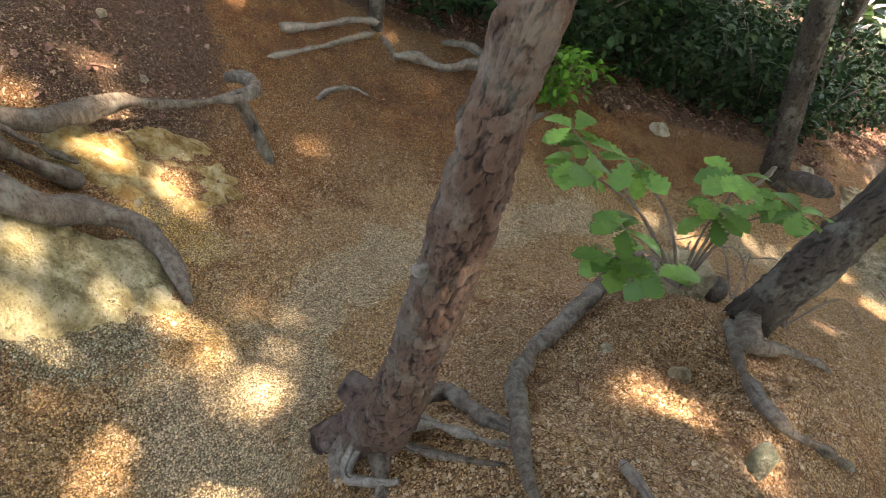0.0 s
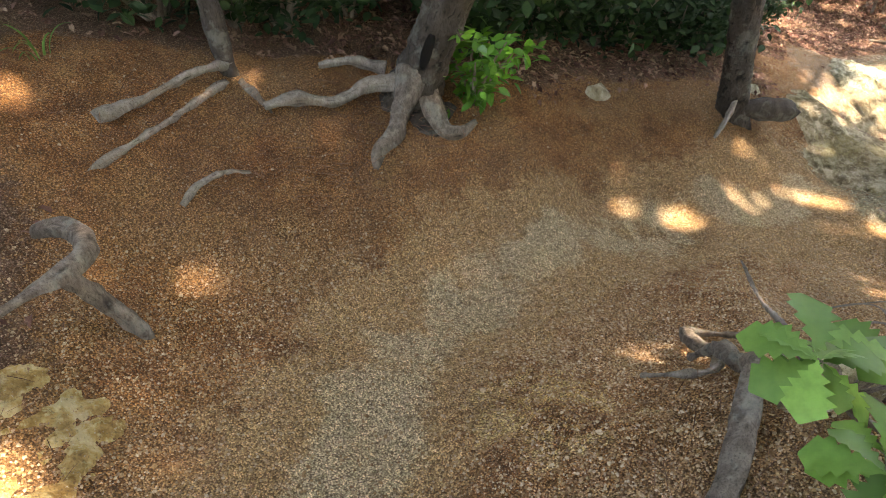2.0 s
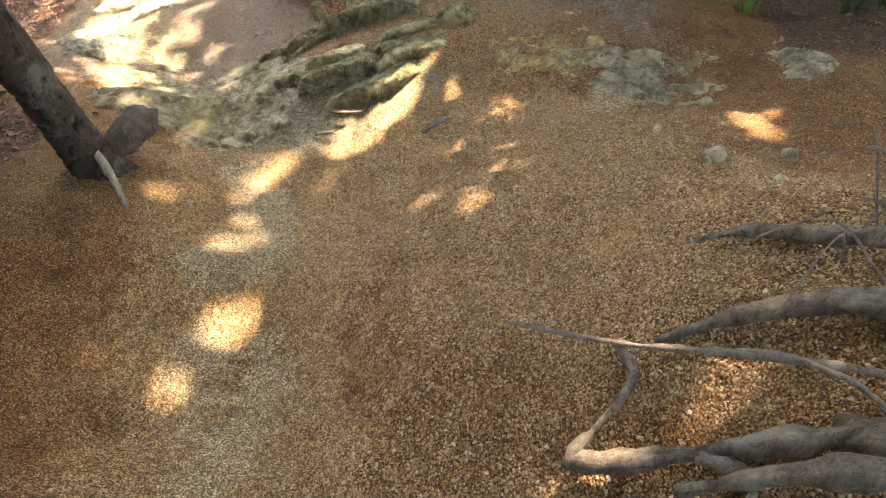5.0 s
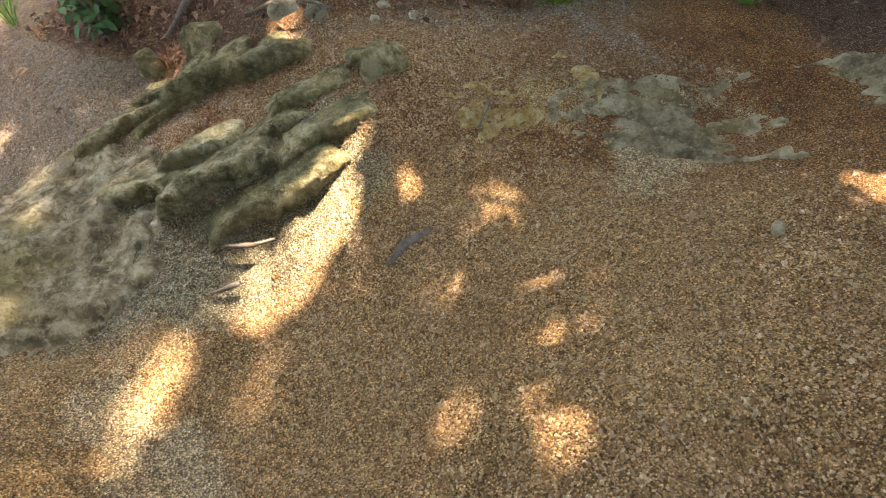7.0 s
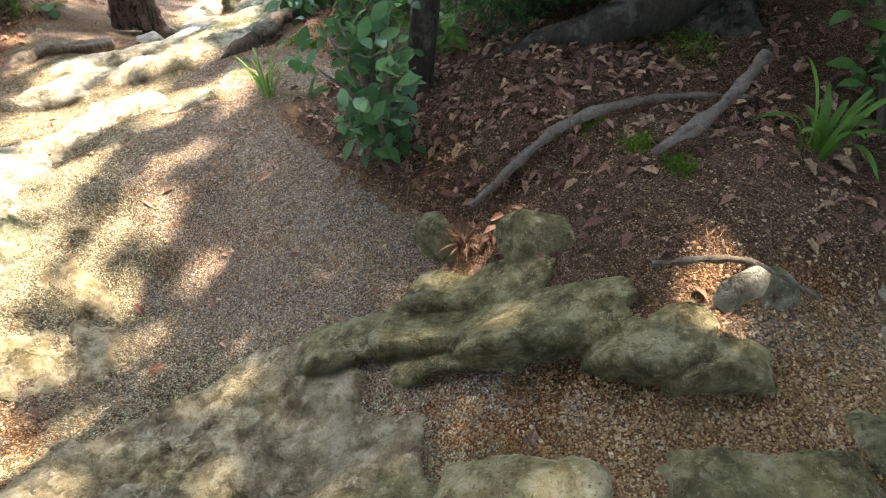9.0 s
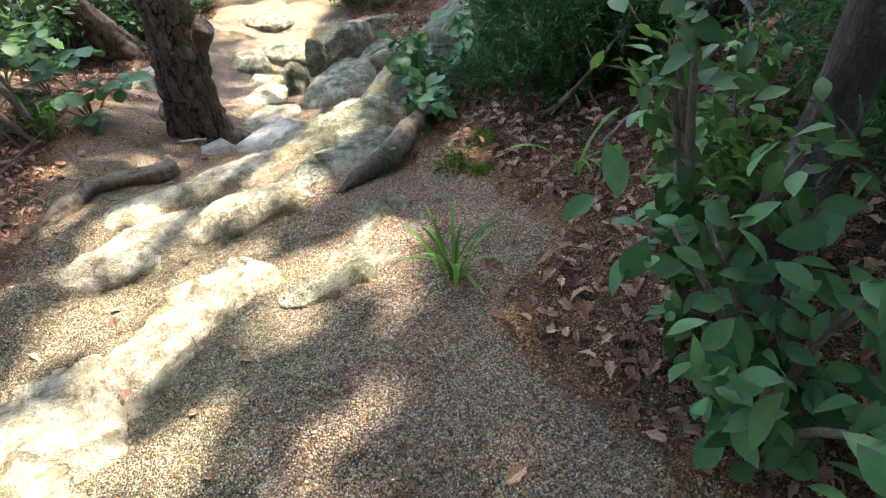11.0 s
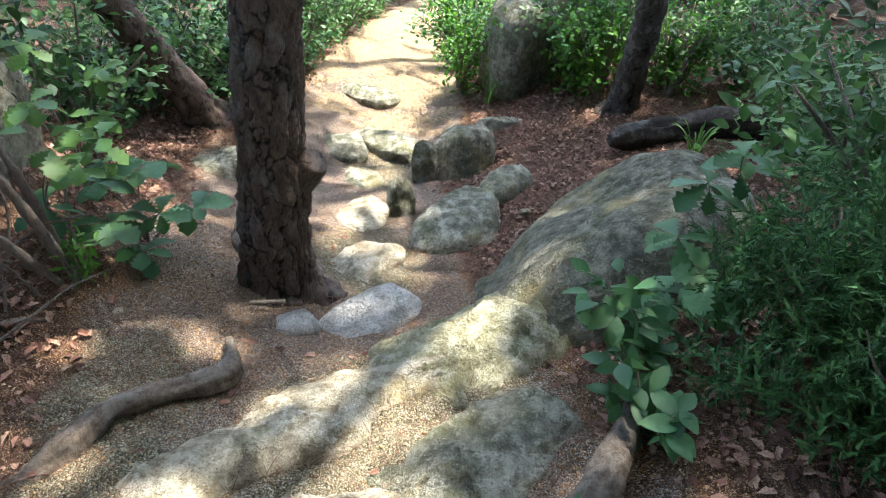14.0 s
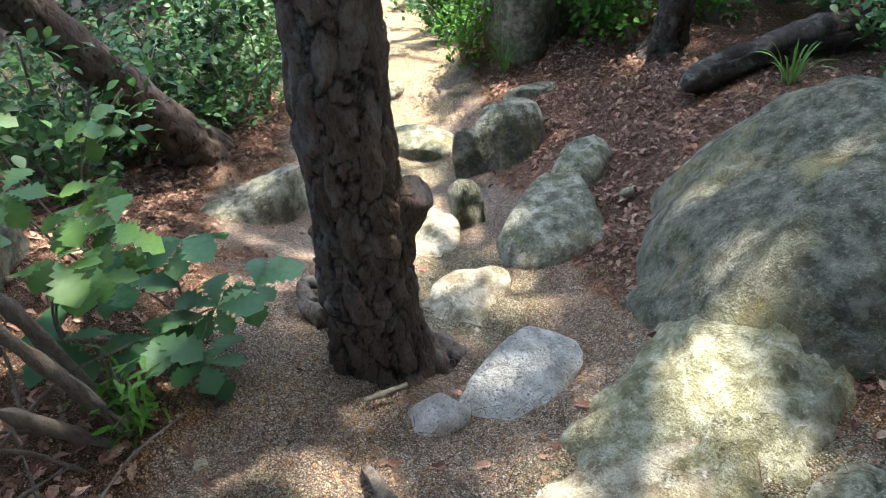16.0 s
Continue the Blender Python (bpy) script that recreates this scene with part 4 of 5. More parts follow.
root("bared_root", "thick dark root hanging over the yellow bank", [(-1.6, 1.15, 0.07, 0.05), (-1.25, 1.27, 0.05, 0.043), (-1.0, 1.43, 0.05, 0.037), (-0.88, 1.58, 0.06, 0.032), (-0.79, 1.63, 0.07, 0.030), (-0.70, 1.61, 0.05, 0.026), (-0.63, 1.55, 0.02, 0.022), (-0.58, 1.49, -0.02, 0.013)], seed=242, sides=16)
root("bared_root", "short pale root tip in the red bank", [(-0.42, 3.08, 0.0, 0.014), (-0.36, 3.14, 0.04, 0.013), (-0.26, 3.21, 0.05, 0.013), (-0.17, 3.26, 0.01, 0.009)], ROOT_PALE, seed=243)
# trees on the far bank
stump = tree("thin_tree", "thin grey tree rooted in the bank edge", (-0.17, 3.80), (-0.1, 0.0), 0.038, 12, BARK_DARK, 8.0, 0.02, 0.10, 20, "wood")
root("root", "", [(-0.17, 3.78, 0.06, 0.03), (-0.30, 3.68, 0.08, 0.026), (-0.5, 3.5, 0.06, 0.024), (-0.67, 3.4, 0.02, 0.018)], ROOT_PALE, 12, 250, stump)
root("root", "", [(-0.2, 3.72, 0.02, 0.02), (-0.42, 3.45, 0.03, 0.014), (-0.62, 3.22, 0.02, 0.012), (-0.73, 3.1, -0.01, 0.008)], ROOT_PALE, 10, 251, stump)
root("root", "", [(-0.14, 3.72, 0.03, 0.02), (-0.06, 3.62, 0.0, 0.014), (-0.02, 3.5, -0.04, 0.008)], ROOT_GREY, 10, 252, stump)
hollow = tree("hollow_tree", "old grey tree with a hollow trunk and clasping roots", (0.62, 3.70), (0.3, -0.22), 0.105, 14, BARK_DARK, 9.0, 0.0, 0.16, 40)
# no cavity: a near-black lump on the bark paints the hole's shade
part("hollow", limb([(0.02, -0.125, 0.20, 0.018), (0.03, -0.155, 0.28, 0.026), (0.05, -0.17, 0.36, 0.016)], HOLLOW_SHADE, 10, 0.01, "wood", 0.2, 15), hollow, "near-black plug painted as the shade inside the trunk hollow")
for i, pts in enumerate([
        [(0.61, 3.64, 0.18, 0.06), (0.52, 3.52, 0.08, 0.046), (0.46, 3.43, 0.06, 0.040), (0.38, 3.38, 0.02, 0.036), (0.35, 3.33, -0.03, 0.022)],
        [(0.66, 3.60, 0.10, 0.05), (0.72, 3.50, 0.04, 0.035), (0.80, 3.48, 0.05, 0.030), (0.88, 3.50, 0.09, 0.018)],
        [(0.54, 3.66, 0.10, 0.05), (0.40, 3.66, 0.08, 0.034), (0.25, 3.60, 0.05, 0.028), (0.08, 3.58, 0.07, 0.024), (-0.06, 3.55, 0.05, 0.014)],
        [(0.52, 3.78, 0.08, 0.035), (0.36, 3.84, 0.07, 0.025), (0.22, 3.86, 0.03, 0.014)]]):
    root("root", "", pts, ROOT_PALE if i > 1 else ROOT_GREY, 14, 260 + i, hollow)
bent = tree("bent_pine", "dark pine with a swollen base on the bank edge", (2.62, 3.74), (-0.25, -0.05), 0.085, 16, BARK_DARK, 9.0, 0.03, 0.14, 40)
root("root", "", [(2.60, 3.68, 0.10, 0.05), (2.82, 3.62, 0.16, 0.06), (2.95, 3.64, 0.18, 0.045), (3.02, 3.70, 0.14, 0.02)], BARK_DARK, 14, 270, bent)
root("root", "", [(2.55, 3.66, 0.16, 0.014), (2.47, 3.60, 0.08, 0.012), (2.36, 3.54, 0.0, 0.008)], ROOT_PALE, 10, 271, bent)
# trees along the end of the walk
main = tree("pine_tree", "upright pine with deeply plated dark bark beside the steps", (7.80, 5.42), (0.15, -0.05), 0.156, 20, BARK_PINE, 10.0, 0.0, 0.11, 120, fine=0.008)
part("branch_stub", limb([(0.08, -0.05, 0.44, 0.085), (0.09, -0.13, 0.52, 0.080), (0.10, -0.205, 0.60, 0.062), (0.10, -0.22, 0.615, 0.050)], BARK_PINE, 22, 0.012, "plates", 0.1, 21), main)
for i, pts in enumerate([[(7.95, 5.62, 0.03, 0.04), (8.02, 5.7, 0.02, 0.032), (8.08, 5.74, 0.02, 0.03)], [(8.05, 5.7, 0.02, 0.03), (8.15, 5.75, 0.06, 0.022), (8.2, 5.66, 0.04, 0.016), (8.1, 5.58, 0.0, 0.01)]]):
    root("root", "", pts, ROOT_GREY, 12, 280 + i, main)
tree("leaning_pine", "dark pine leaning over the rocks in the shade", (9.75, 6.75), (-0.35, 0.35), 0.13, 22, BARK_PINE, 9.0, 0.05, 0.14, 40)
tree("pine_tree", "dark pine beside the boulder and fallen log", (10.85, 3.62), (-0.12, -0.1), 0.12, 24, BARK_DARK, 9.0, 0.03, 0.14, 40)
mossy = tree("mossy_tree", "dark mossy tree in the shrubs by the trail", (5.55, 2.05), (0.1, -0.1), 0.12, 26, BARK_DARK, 9.0, 0.03, 0.2, 40)
root("root", "", [(5.52, 2.1, 0.14, 0.08), (5.46, 2.32, 0.10, 0.06), (5.40, 2.55, 0.05, 0.05), (5.42, 2.8, 0.02, 0.03), (5.5, 3.0, -0.01, 0.015)], BARK_DARK, 16, 290, mossy)
tree("thin_tree", "slim dark trunk rising from the shrub", (5.46, 3.16), (0.05, -0.05), 0.05, 28, BARK_DARK, 9.0, 0.03, 0.1, 20, "wood")
tree("thin_tree", "dark trunk among the junipers", (7.05, 2.75), (0.05, -0.1), 0.075, 30, BARK_DARK, 9.0, 0.03, 0.12, 24)
for i, (x, y, r, lx, ly) in enumerate([(-1.2, 5.6, 0.09, 0.05, 0), (1.4, 6.2, 0.1, -0.1, 0), (3.6, 5.9, 0.09, 0.15, 0), (4.6, 6.6, 0.11, -0.05, 0.1), (6.6, 8.0, 0.1, 0.1, 0), (8.8, 8.2, 0.11, 0, 0), (12.6, 7.6, 0.13, 0.05, 0), (12.9, 3.2, 0.12, 0, 0), (3.2, -0.4, 0.1, 0, -0.1), (8.8, 1.6, 0.12, 0, 0), (-2.6, 2.2, 0.13, 0.0, 0.05), (1.6, -1.2, 0.12, 0, 0), (14.6, 4.6, 0.12, 0.05, 0)]):
    tree("forest_tree", "dark-barked forest tree behind the undergrowth", (x, y), (lx, ly), r, 300 + i, BARK_DARK, 9.0, 0.03, 0.14, 18, "wood")
# loose roots and wood by the steps
root("bared_root", "grey weathered root curling up out of the trail", [(6.45, 5.62, -0.03, 0.03), (6.62, 5.54, 0.02, 0.038), (6.78, 5.49, 0.05, 0.042), (6.96, 5.34, 0.05, 0.040), (7.05, 5.28, 0.05, 0.034), (7.12, 5.30, 0.06, 0.027), (7.22, 5.36, 0.05, 0.018), (7.27, 5.39, 0.0, 0.009)], seed=320, sides=18)
root("bared_root", "grey root along the foot of the mossy bank", [(6.95, 3.95, 0.05, 0.04), (6.75, 4.02, 0.06, 0.04), (6.60, 4.10, 0.05, 0.036), (6.50, 4.24, 0.03, 0.026), (6.42, 4.34, -0.02, 0.014)], seed=321)
root("fallen_log", "rotten dark log lying in the leaf litter", [(9.85, 3.75, 0.12, 0.04), (9.98, 3.62, 0.10, 0.10), (10.12, 3.3, 0.10, 0.11), (10.3, 2.8, 0.10, 0.10), (10.45, 2.3, 0.10, 0.08)], BARK_DARK, 20, 322, rough=0.3)
root("fallen_log", "dark rotten log behind the bank", [(2.5, 4.75, 0.05, 0.04), (2.9, 4.62, 0.06, 0.045), (3.4, 4.75, 0.06, 0.04)], BARK_DARK, 14, 323, rough=0.25)


# ---- leaves ----
def outline_leaf(widths, fold=0.25, droop=0.2):
    """A leaf along +y, 1 long, from half widths at even steps; folded on its midrib and drooping. Corners and triangles."""
    n = len(widths)
    v, f = [], []
    for i, w in enumerate(widths):
        s = i / (n - 1)
        z = -droop * s * s
        v += [(-w, s, z + fold * w), (0, s, z), (w, s, z + fold * w)]
    for i in range(n - 1):
        a, b = 3 * i, 3 * i + 3
        f += [(a, a + 1, b + 1), (a, b + 1, b), (a + 1, a + 2, b + 2), (a + 1, b + 2, b + 1)]
    return np.array(v, float), np.array(f)


OAK = outline_leaf([0.015, 0.03, 0.10, 0.08, 0.21, 0.13, 0.30, 0.20, 0.36, 0.25, 0.30, 0.16, 0.02], 0.2, 0.25)
OVAL = outline_leaf([0.01, 0.17, 0.26, 0.25, 0.16, 0.01], 0.25, 0.2)
SLIM = outline_leaf([0.01, 0.10, 0.13, 0.09, 0.005], 0.3, 0.25)
SMALL = outline_leaf([0.02, 0.26, 0.22, 0.01], 0.25, 0.15)
CURLED = outline_leaf([0.03, 0.24, 0.20, 0.30, 0.12, 0.01], 0.6, 0.5)


CARD = (np.array([(0, 0, 0), (0.33, 0.45, 0.08), (0, 1, -0.05), (-0.33, 0.5, 0.06)], float), np.array([(0, 1, 2), (0, 2, 3)]))


def foliage(kind, places, sizes, rng, material, tilt=1.0, name="foliage"):
    v, f = spread(kind[0], kind[1], np.asarray(places), turned(rng, len(places), tilt), sizes)
    return make_mesh(name, v, f, material)


def shrub(name, label, x, y, high, wide, leaves, size, kind, material, seed, stems=5, lean=(0, 0), group="", z=None, bare=0.25):
    """A shrub: stems fanning from one foot, with twigs, and leaves in loose tufts round them."""
    rng = np.random.default_rng(seed)
    z = height(x, y) if z is None else z
    ob = thing(name, x, y, z, label, "shrub", group)
    tufts = []
    for k in range(stems):
        a = rng.uniform(0, 6.28)
        reach = wide * rng.uniform(0.25, 0.95)
        top = high * rng.uniform(0.6, 1.0)
        tip = np.array([math.cos(a) * reach + lean[0], math.sin(a) * reach + lean[1], top])
        mid = tip * (0.45, 0.45, 0.55) + rng.normal(0, 0.04, 3) * wide
        r = 0.006 + 0.012 * high
        part("stem", limb([(0, 0, -0.04, r), (*mid, r * 0.7), (*tip, r * 0.25)], TWIG, 7, 0.06, "wood", 0.1, seed + k), ob)
        for s in np.linspace(bare, 1.05, 7):
            c = mid * (s / 0.5) if s < 0.5 else mid + (tip - mid) * ((s - 0.5) / 0.5)
            tufts.append(c + rng.normal(0, 0.10, 3) * (wide, wide, high * 0.7))
    tufts = np.array(tufts)
    c = tufts[rng.integers(0, len(tufts), leaves)]
    p = c + rng.normal(0, 1, (leaves, 3)) * (wide * 0.15, wide * 0.15, high * 0.07)
    p[:, 2] = np.maximum(p[:, 2], 0.03)
    part("foliage", foliage(kind, p, size * rng.uniform(0.6, 1.25, leaves), rng, material, 1.1), ob)
    return ob


def juniper(name, label, x, y, high, wide, sprays, seed, lean=(0, 0)):
    """A prickly conifer bush: twigs with many short needles."""
    rng = np.random.default_rng(seed)
    z = height(x, y)
    ob = thing(name, x, y, z, label, "shrub")
    for k in range(6):
        a, reach = rng.uniform(0, 6.28), wide * rng.uniform(0.3, 0.9)
        tip = (math.cos(a) * reach + lean[0], math.sin(a) * reach + lean[1], high * rng.uniform(0.5, 1))
        part("stem", limb([(0, 0, -0.04, 0.014), (tip[0] * 0.5, tip[1] * 0.5, tip[2] * 0.6, 0.010), (*tip, 0.003)], TWIG, 7, 0.06, "wood", 0.1, seed + k), ob)
    knots = np.stack([rng.normal(0, 0.42 * wide, 34) + lean[0] * 0.6, rng.normal(0, 0.42 * wide, 34) + lean[1] * 0.6, rng.uniform(0.12, 0.95, 34) * high], 1)
    c = knots[rng.integers(0, len(knots), sprays)] + rng.normal(0, 1, (sprays, 3)) * (0.16 * wide, 0.16 * wide, 0.08 * high)
    c[:, 2] = np.maximum(c[:, 2], 0.05)
    n, t = [], []
    for i in range(14):                          # one spray: needles round a twig along +y
        s, a = i / 13, i * 2.4
        d = np.array([math.cos(a) * 0.55, 0.85, math.sin(a) * 0.55]) * 0.30
        p = np.array([0, s * 0.9, 0.0])
        w = np.array([math.sin(a), 0, -math.cos(a)]) * 0.042
        t.append((len(n), len(n) + 1, len(n) + 2))
        n += [p - w, p + w, p + d]
    v, f = spread(np.array(n), np.array(t), c, turned(rng, sprays, 1.5), rng.uniform(0.07, 0.13, sprays))
    part("foliage", make_mesh("foliage", v, f, NEEDLE), ob)
    return ob


def grass(name, label, x, y, blades, length, seed, width=0.010, spreadr=0.05, lean=(0, 0), material=None):
    rng = np.random.default_rng(seed)
    z = height(x, y)
    ob = thing(name, x, y, z, label, "grass")
    v, f = [], []
    for _ in range(blades):
        a = rng.uniform(0, 6.28)
        out = np.array([math.cos(a), math.sin(a), 0])
        side = np.array([-math.sin(a), math.cos(a), 0])
        foot = out * rng.uniform(0, spreadr)
        l, arch = length * rng.uniform(0.55, 1.1), rng.uniform(0.4, 1.3)
        base = len(v)
        for i in range(9):
            s = i / 8
            p = foot + out * l * 0.75 * s ** 1.5 * arch * 0.7 + np.array([lean[0], lean[1], 0]) * l * s + np.array([0, 0, l * (s * 0.95 - 0.5 * arch * s ** 2.4)])
            w = width * (0.5 + s * 1.2) * (1 - s) ** 0.6 + 0.0006
            v += [p - side * w + (0, 0, w * 0.4), p, p + side * w + (0, 0, w * 0.4)]
        for i in range(8):
            q = base + 3 * i
            f += [(q, q + 1, q + 4, q + 3), (q + 1, q + 2, q + 5, q + 4)]
    part("foliage", make_mesh("foliage", v, f, material or GRASS), ob)
    return ob


# the oak sprout beside the leaning tree, each leaf by itself
def oak_sprout(name, label, x, y, z, sprigs, seed, size=0.11, material=None, dense=7):
    rng = np.random.default_rng(seed)
    ob = thing(name, x, y, z, label, "shrub")
    leaf = make_mesh("leaf", OAK[0], OAK[1], material or LEAF_OAK)
    for sprig in sprigs:
        pts = [(0, 0, -0.03, 0.007)] + [(*p, 0.006 - 0.004 * (i + 1) / len(sprig)) for i, p in enumerate(sprig)]
        part("stem", limb(pts, TWIG, 7, 0.03, "wood", 0.1, seed), ob)
        end, before = np.array(sprig[-1]), np.array(sprig[-2]) if len(sprig) > 1 else np.zeros(3)
        for k in range(dense):
            a = k * 2.4 + rng.uniform(-0.4, 0.4)
            at = end + (before - end) * rng.uniform(0, 0.25) * (k > 3)
            lf = part("leaf", leaf, ob)
            s = size * rng.uniform(0.7, 1.2)
            lf.matrix_local = Matrix.Translation(at) @ Euler((rng.uniform(-0.5, 0.35), rng.uniform(-0.35, 0.35), a)).to_matrix().to_4x4() @ Matrix.Diagonal((s, s, s, 1))
    return ob


oak_sprout("oak_sprout", "young oak sprout with bright green lobed leaves", 0.98, 1.55, float(slope(0.98, 1.55)) + 0.07,
           [[(-0.30, -0.25, 0.30), (-0.50, -0.50, 0.50)], [(-0.28, -0.3, 0.25), (-0.40, -0.55, 0.42)], [(-0.1, -0.14, 0.25), (-0.17, -0.27, 0.44)], [(0.0, -0.07, 0.25), (0.02, -0.2, 0.45)],
            [(-0.32, -0.2, 0.35), (-0.60, -0.36, 0.56)], [(-0.3, -0.12, 0.32), (-0.58, -0.24, 0.58)], [(-0.2, -0.12, 0.3), (-0.42, -0.24, 0.52)], [(0.0, -0.12, 0.3), (-0.02, -0.34, 0.50)], [(-0.05, -0.1, 0.3), (-0.18, -0.30, 0.55)], [(-0.3, -0.3, 0.3), (-0.45, -0.42, 0.36)]], 400, 0.085, None, 12)
root("dry_twig", "bent dry twig standing from the roots", [(0.98, 1.6, 0.04, 0.008), (1.08, 1.8, 0.17, 0.007), (1.22, 2.0, 0.20, 0.006), (1.35, 2.22, 0.26, 0.003)], TWIG, 8, 401)
root("dry_twig", "pale dry twig standing from the roots", [(0.92, 1.66, 0.05, 0.006), (1.0, 1.72, 0.12, 0.005), (1.06, 1.78, 0.17, 0.003)], ROOT_PALE, 8, 402)
for i, (x, y, a) in enumerate([(1.25, 1.5, 0.4), (1.2, 1.58, 1.1), (1.3, 1.42, 1.9), (1.15, 1.52, 2.6), (1.36, 1.5, 0.0), (1.28, 1.6, 2.2)]):
    root("dry_twig", "thin dry twig arching beside the leaning trunk", [(x, y, 0.05, 0.003), (x + 0.12 * math.cos(a), y + 0.12 * math.sin(a), 0.24, 0.0025), (x + 0.25 * math.cos(a), y + 0.25 * math.sin(a), 0.22, 0.0015)], TWIG, 6, 410 + i)
shrub("green_shrub", "bright green leafy shrub hanging beside the hollow tree", 0.95, 3.72, 0.42, 0.24, 420, 0.065, OVAL, LEAF_BRIGHT, 430, 8, (0.02, -0.12), bare=0.1)
# broadleaf plants along the second half
shrub("leafy_shrub", "low shrub with oval blue-green leaves at the bank", 5.12, 3.28, 0.55, 0.28, 260, 0.075, OVAL, LEAF_BLUE, 431, 6, (-0.08, 0.05), bare=0.15)
shrub("leafy_shrub", "slender leafy shrub beside the slim trunk", 5.40, 3.34, 0.8, 0.2, 300, 0.055, OVAL, LEAF_MID, 432, 6, (-0.02, 0.02))
shrub("leafy_shrub", "dense green shrub with pointed leaves", 5.80, 3.08, 0.42, 0.27, 460, 0.052, OVAL, LEAF_OAK, 433, 7, (0, 0.1))
shrub("leafy_shrub", "leafy shrub shading the grass", 4.85, 1.75, 0.7, 0.4, 420, 0.07, OVAL, LEAF_MID, 435, 6)
shrub("leafy_shrub", "round-leaved sprig on the mossy bank", 6.92, 3.92, 0.24, 0.18, 90, 0.085, OVAL, LEAF_BLUE, 436, 5)
shrub("leafy_shrub", "round-leaved sprig on the mossy bank", 7.18, 3.86, 0.38, 0.2, 110, 0.095, OVAL, LEAF_BLUE, 437, 5, (0, 0.05))
shrub("leafy_shrub", "small round-leaved plant at the root", 6.54, 4.08, 0.10, 0.07, 16, 0.05, OVAL, LEAF_BLUE, 438, 3)
oak_sprout("oak_sprout", "oak sprout with broad fresh leaves over the boulder", 7.55, 3.62, float(slope(7.55, 3.62)),
           [[(0.0, 0.1, 0.2), (-0.05, 0.2, 0.36)], [(0.05, 0.05, 0.3), (0.08, 0.12, 0.5)], [(-0.1, 0.05, 0.2), (-0.22, 0.1, 0.32)], [(-0.05, 0.1, 0.14), (-0.15, 0.22, 0.2)], [(0.1, 0, 0.3), (0.2, 0, 0.55)], [(-0.15, -0.1, 0.3), (-0.25, -0.15, 0.5)]], 440, 0.13, LEAF_BLUE, 8)
oak_sprout("oak_sprout", "oak sapling with broad lobed leaves by the pine", 7.74, 5.98, float(slope(7.74, 5.98)),
           [[(-0.02, -0.05, 0.14), (-0.06, -0.15, 0.22)], [(-0.1, 0.0, 0.16), (-0.2, -0.02, 0.26)], [(0.0, 0.05, 0.2), (-0.05, 0.1, 0.34)], [(0.06, -0.1, 0.1), (0.08, -0.22, 0.16)], [(-0.1, -0.05, 0.08), (-0.2, -0.12, 0.12)], [(0.05, 0.0, 0.25), (0.05, -0.08, 0.4)], [(-0.15, 0.1, 0.2), (-0.3, 0.15, 0.38)]], 441, 0.14, LEAF_BLUE, 8)
oak_sprout("oak_sprout", "sapling with fans of pale green leaves", 7.45, 6.1, float(slope(7.45, 6.1)),
           [[(0.0, 0.02, 0.3), (0.02, -0.08, 0.52)], [(0.05, 0.05, 0.3), (0.1, -0.1, 0.42)], [(-0.02, 0.05, 0.4), (-0.05, 0.1, 0.62)], [(0.1, 0, 0.3), (0.22, -0.12, 0.46)]], 442, 0.115, LEAF_OAK, 7)
oak_sprout("oak_sprout", "sapling with broad lit green leaves in the shade", 7.95, 6.3, float(slope(7.95, 6.3)),
           [[(0.0, 0.02, 0.3), (0.02, -0.12, 0.45)], [(-0.1, -0.05, 0.3), (-0.2, -0.15, 0.5)], [(0.1, 0.0, 0.4), (0.15, -0.1, 0.6)], [(-0.15, 0.0, 0.4), (-0.3, -0.1, 0.66)], [(0.0, 0.1, 0.5), (0.0, 0.1, 0.75)], [(-0.05, 0.0, 0.2), (-0.1, -0.15, 0.28)]], 444, 0.12, LEAF_OAK, 8)
oak_sprout("oak_sprout", "sapling with fans of pale green leaves", 7.1, 6.45, float(slope(7.1, 6.45)),
           [[(0.0, 0.02, 0.4), (0.1, -0.1, 0.62)], [(0.05, 0.05, 0.4), (0.2, -0.05, 0.75)], [(-0.02, 0.05, 0.5), (-0.1, 0.0, 0.8)], [(0.1, 0, 0.3), (0.25, -0.05, 0.5)]], 445, 0.115, LEAF_BLUE, 7)
shrub("leafy_shrub", "small bright green bush by the sapling", 7.35, 5.98, 0.22, 0.12, 150, 0.05, SLIM, LEAF_BRIGHT, 443, 6)
for i, (a, b) in enumerate([((7.32, 5.98), (-0.14, 0.18, 0.9)), ((7.34, 6.0), (0.0, 0.25, 1.1)), ((7.3, 6.02), (-0.35, 0.2, 0.7)), ((7.0, 6.5), (-0.1, 0.1, 1.0))]):
    ob = root("sapling_stem", "slim bare sapling stem rising from the litter", [(*a, -0.03, 0.018), (a[0] + b[0] * 0.5 + 0.03, a[1] + b[1] * 0.5, b[2] * 0.5, 0.014), (a[0] + b[0], a[1] + b[1], b[2], 0.009), (a[0] + b[0] * 1.2, a[1] + b[1] * 1.4, b[2] * 1.5, 0.004)], TWIG, 9, 450 + i)
juniper("juniper_bush", "dark green prickly juniper bush on the bank", 7.1, 3.4, 0.6, 0.42, 1700, 460, (-0.1, 0.05))
juniper("juniper_bush", "dark green prickly juniper bush on the bank", 6.98, 3.15, 0.5, 0.26, 1300, 461)
juniper("juniper_bush", "shaded prickly juniper in the undergrowth", 6.45, 2.35, 0.8, 0.4, 2400, 462)
juniper("juniper_bush", "shaded prickly juniper beside the trunk", 5.8, 2.75, 0.95, 0.35, 2200, 463)
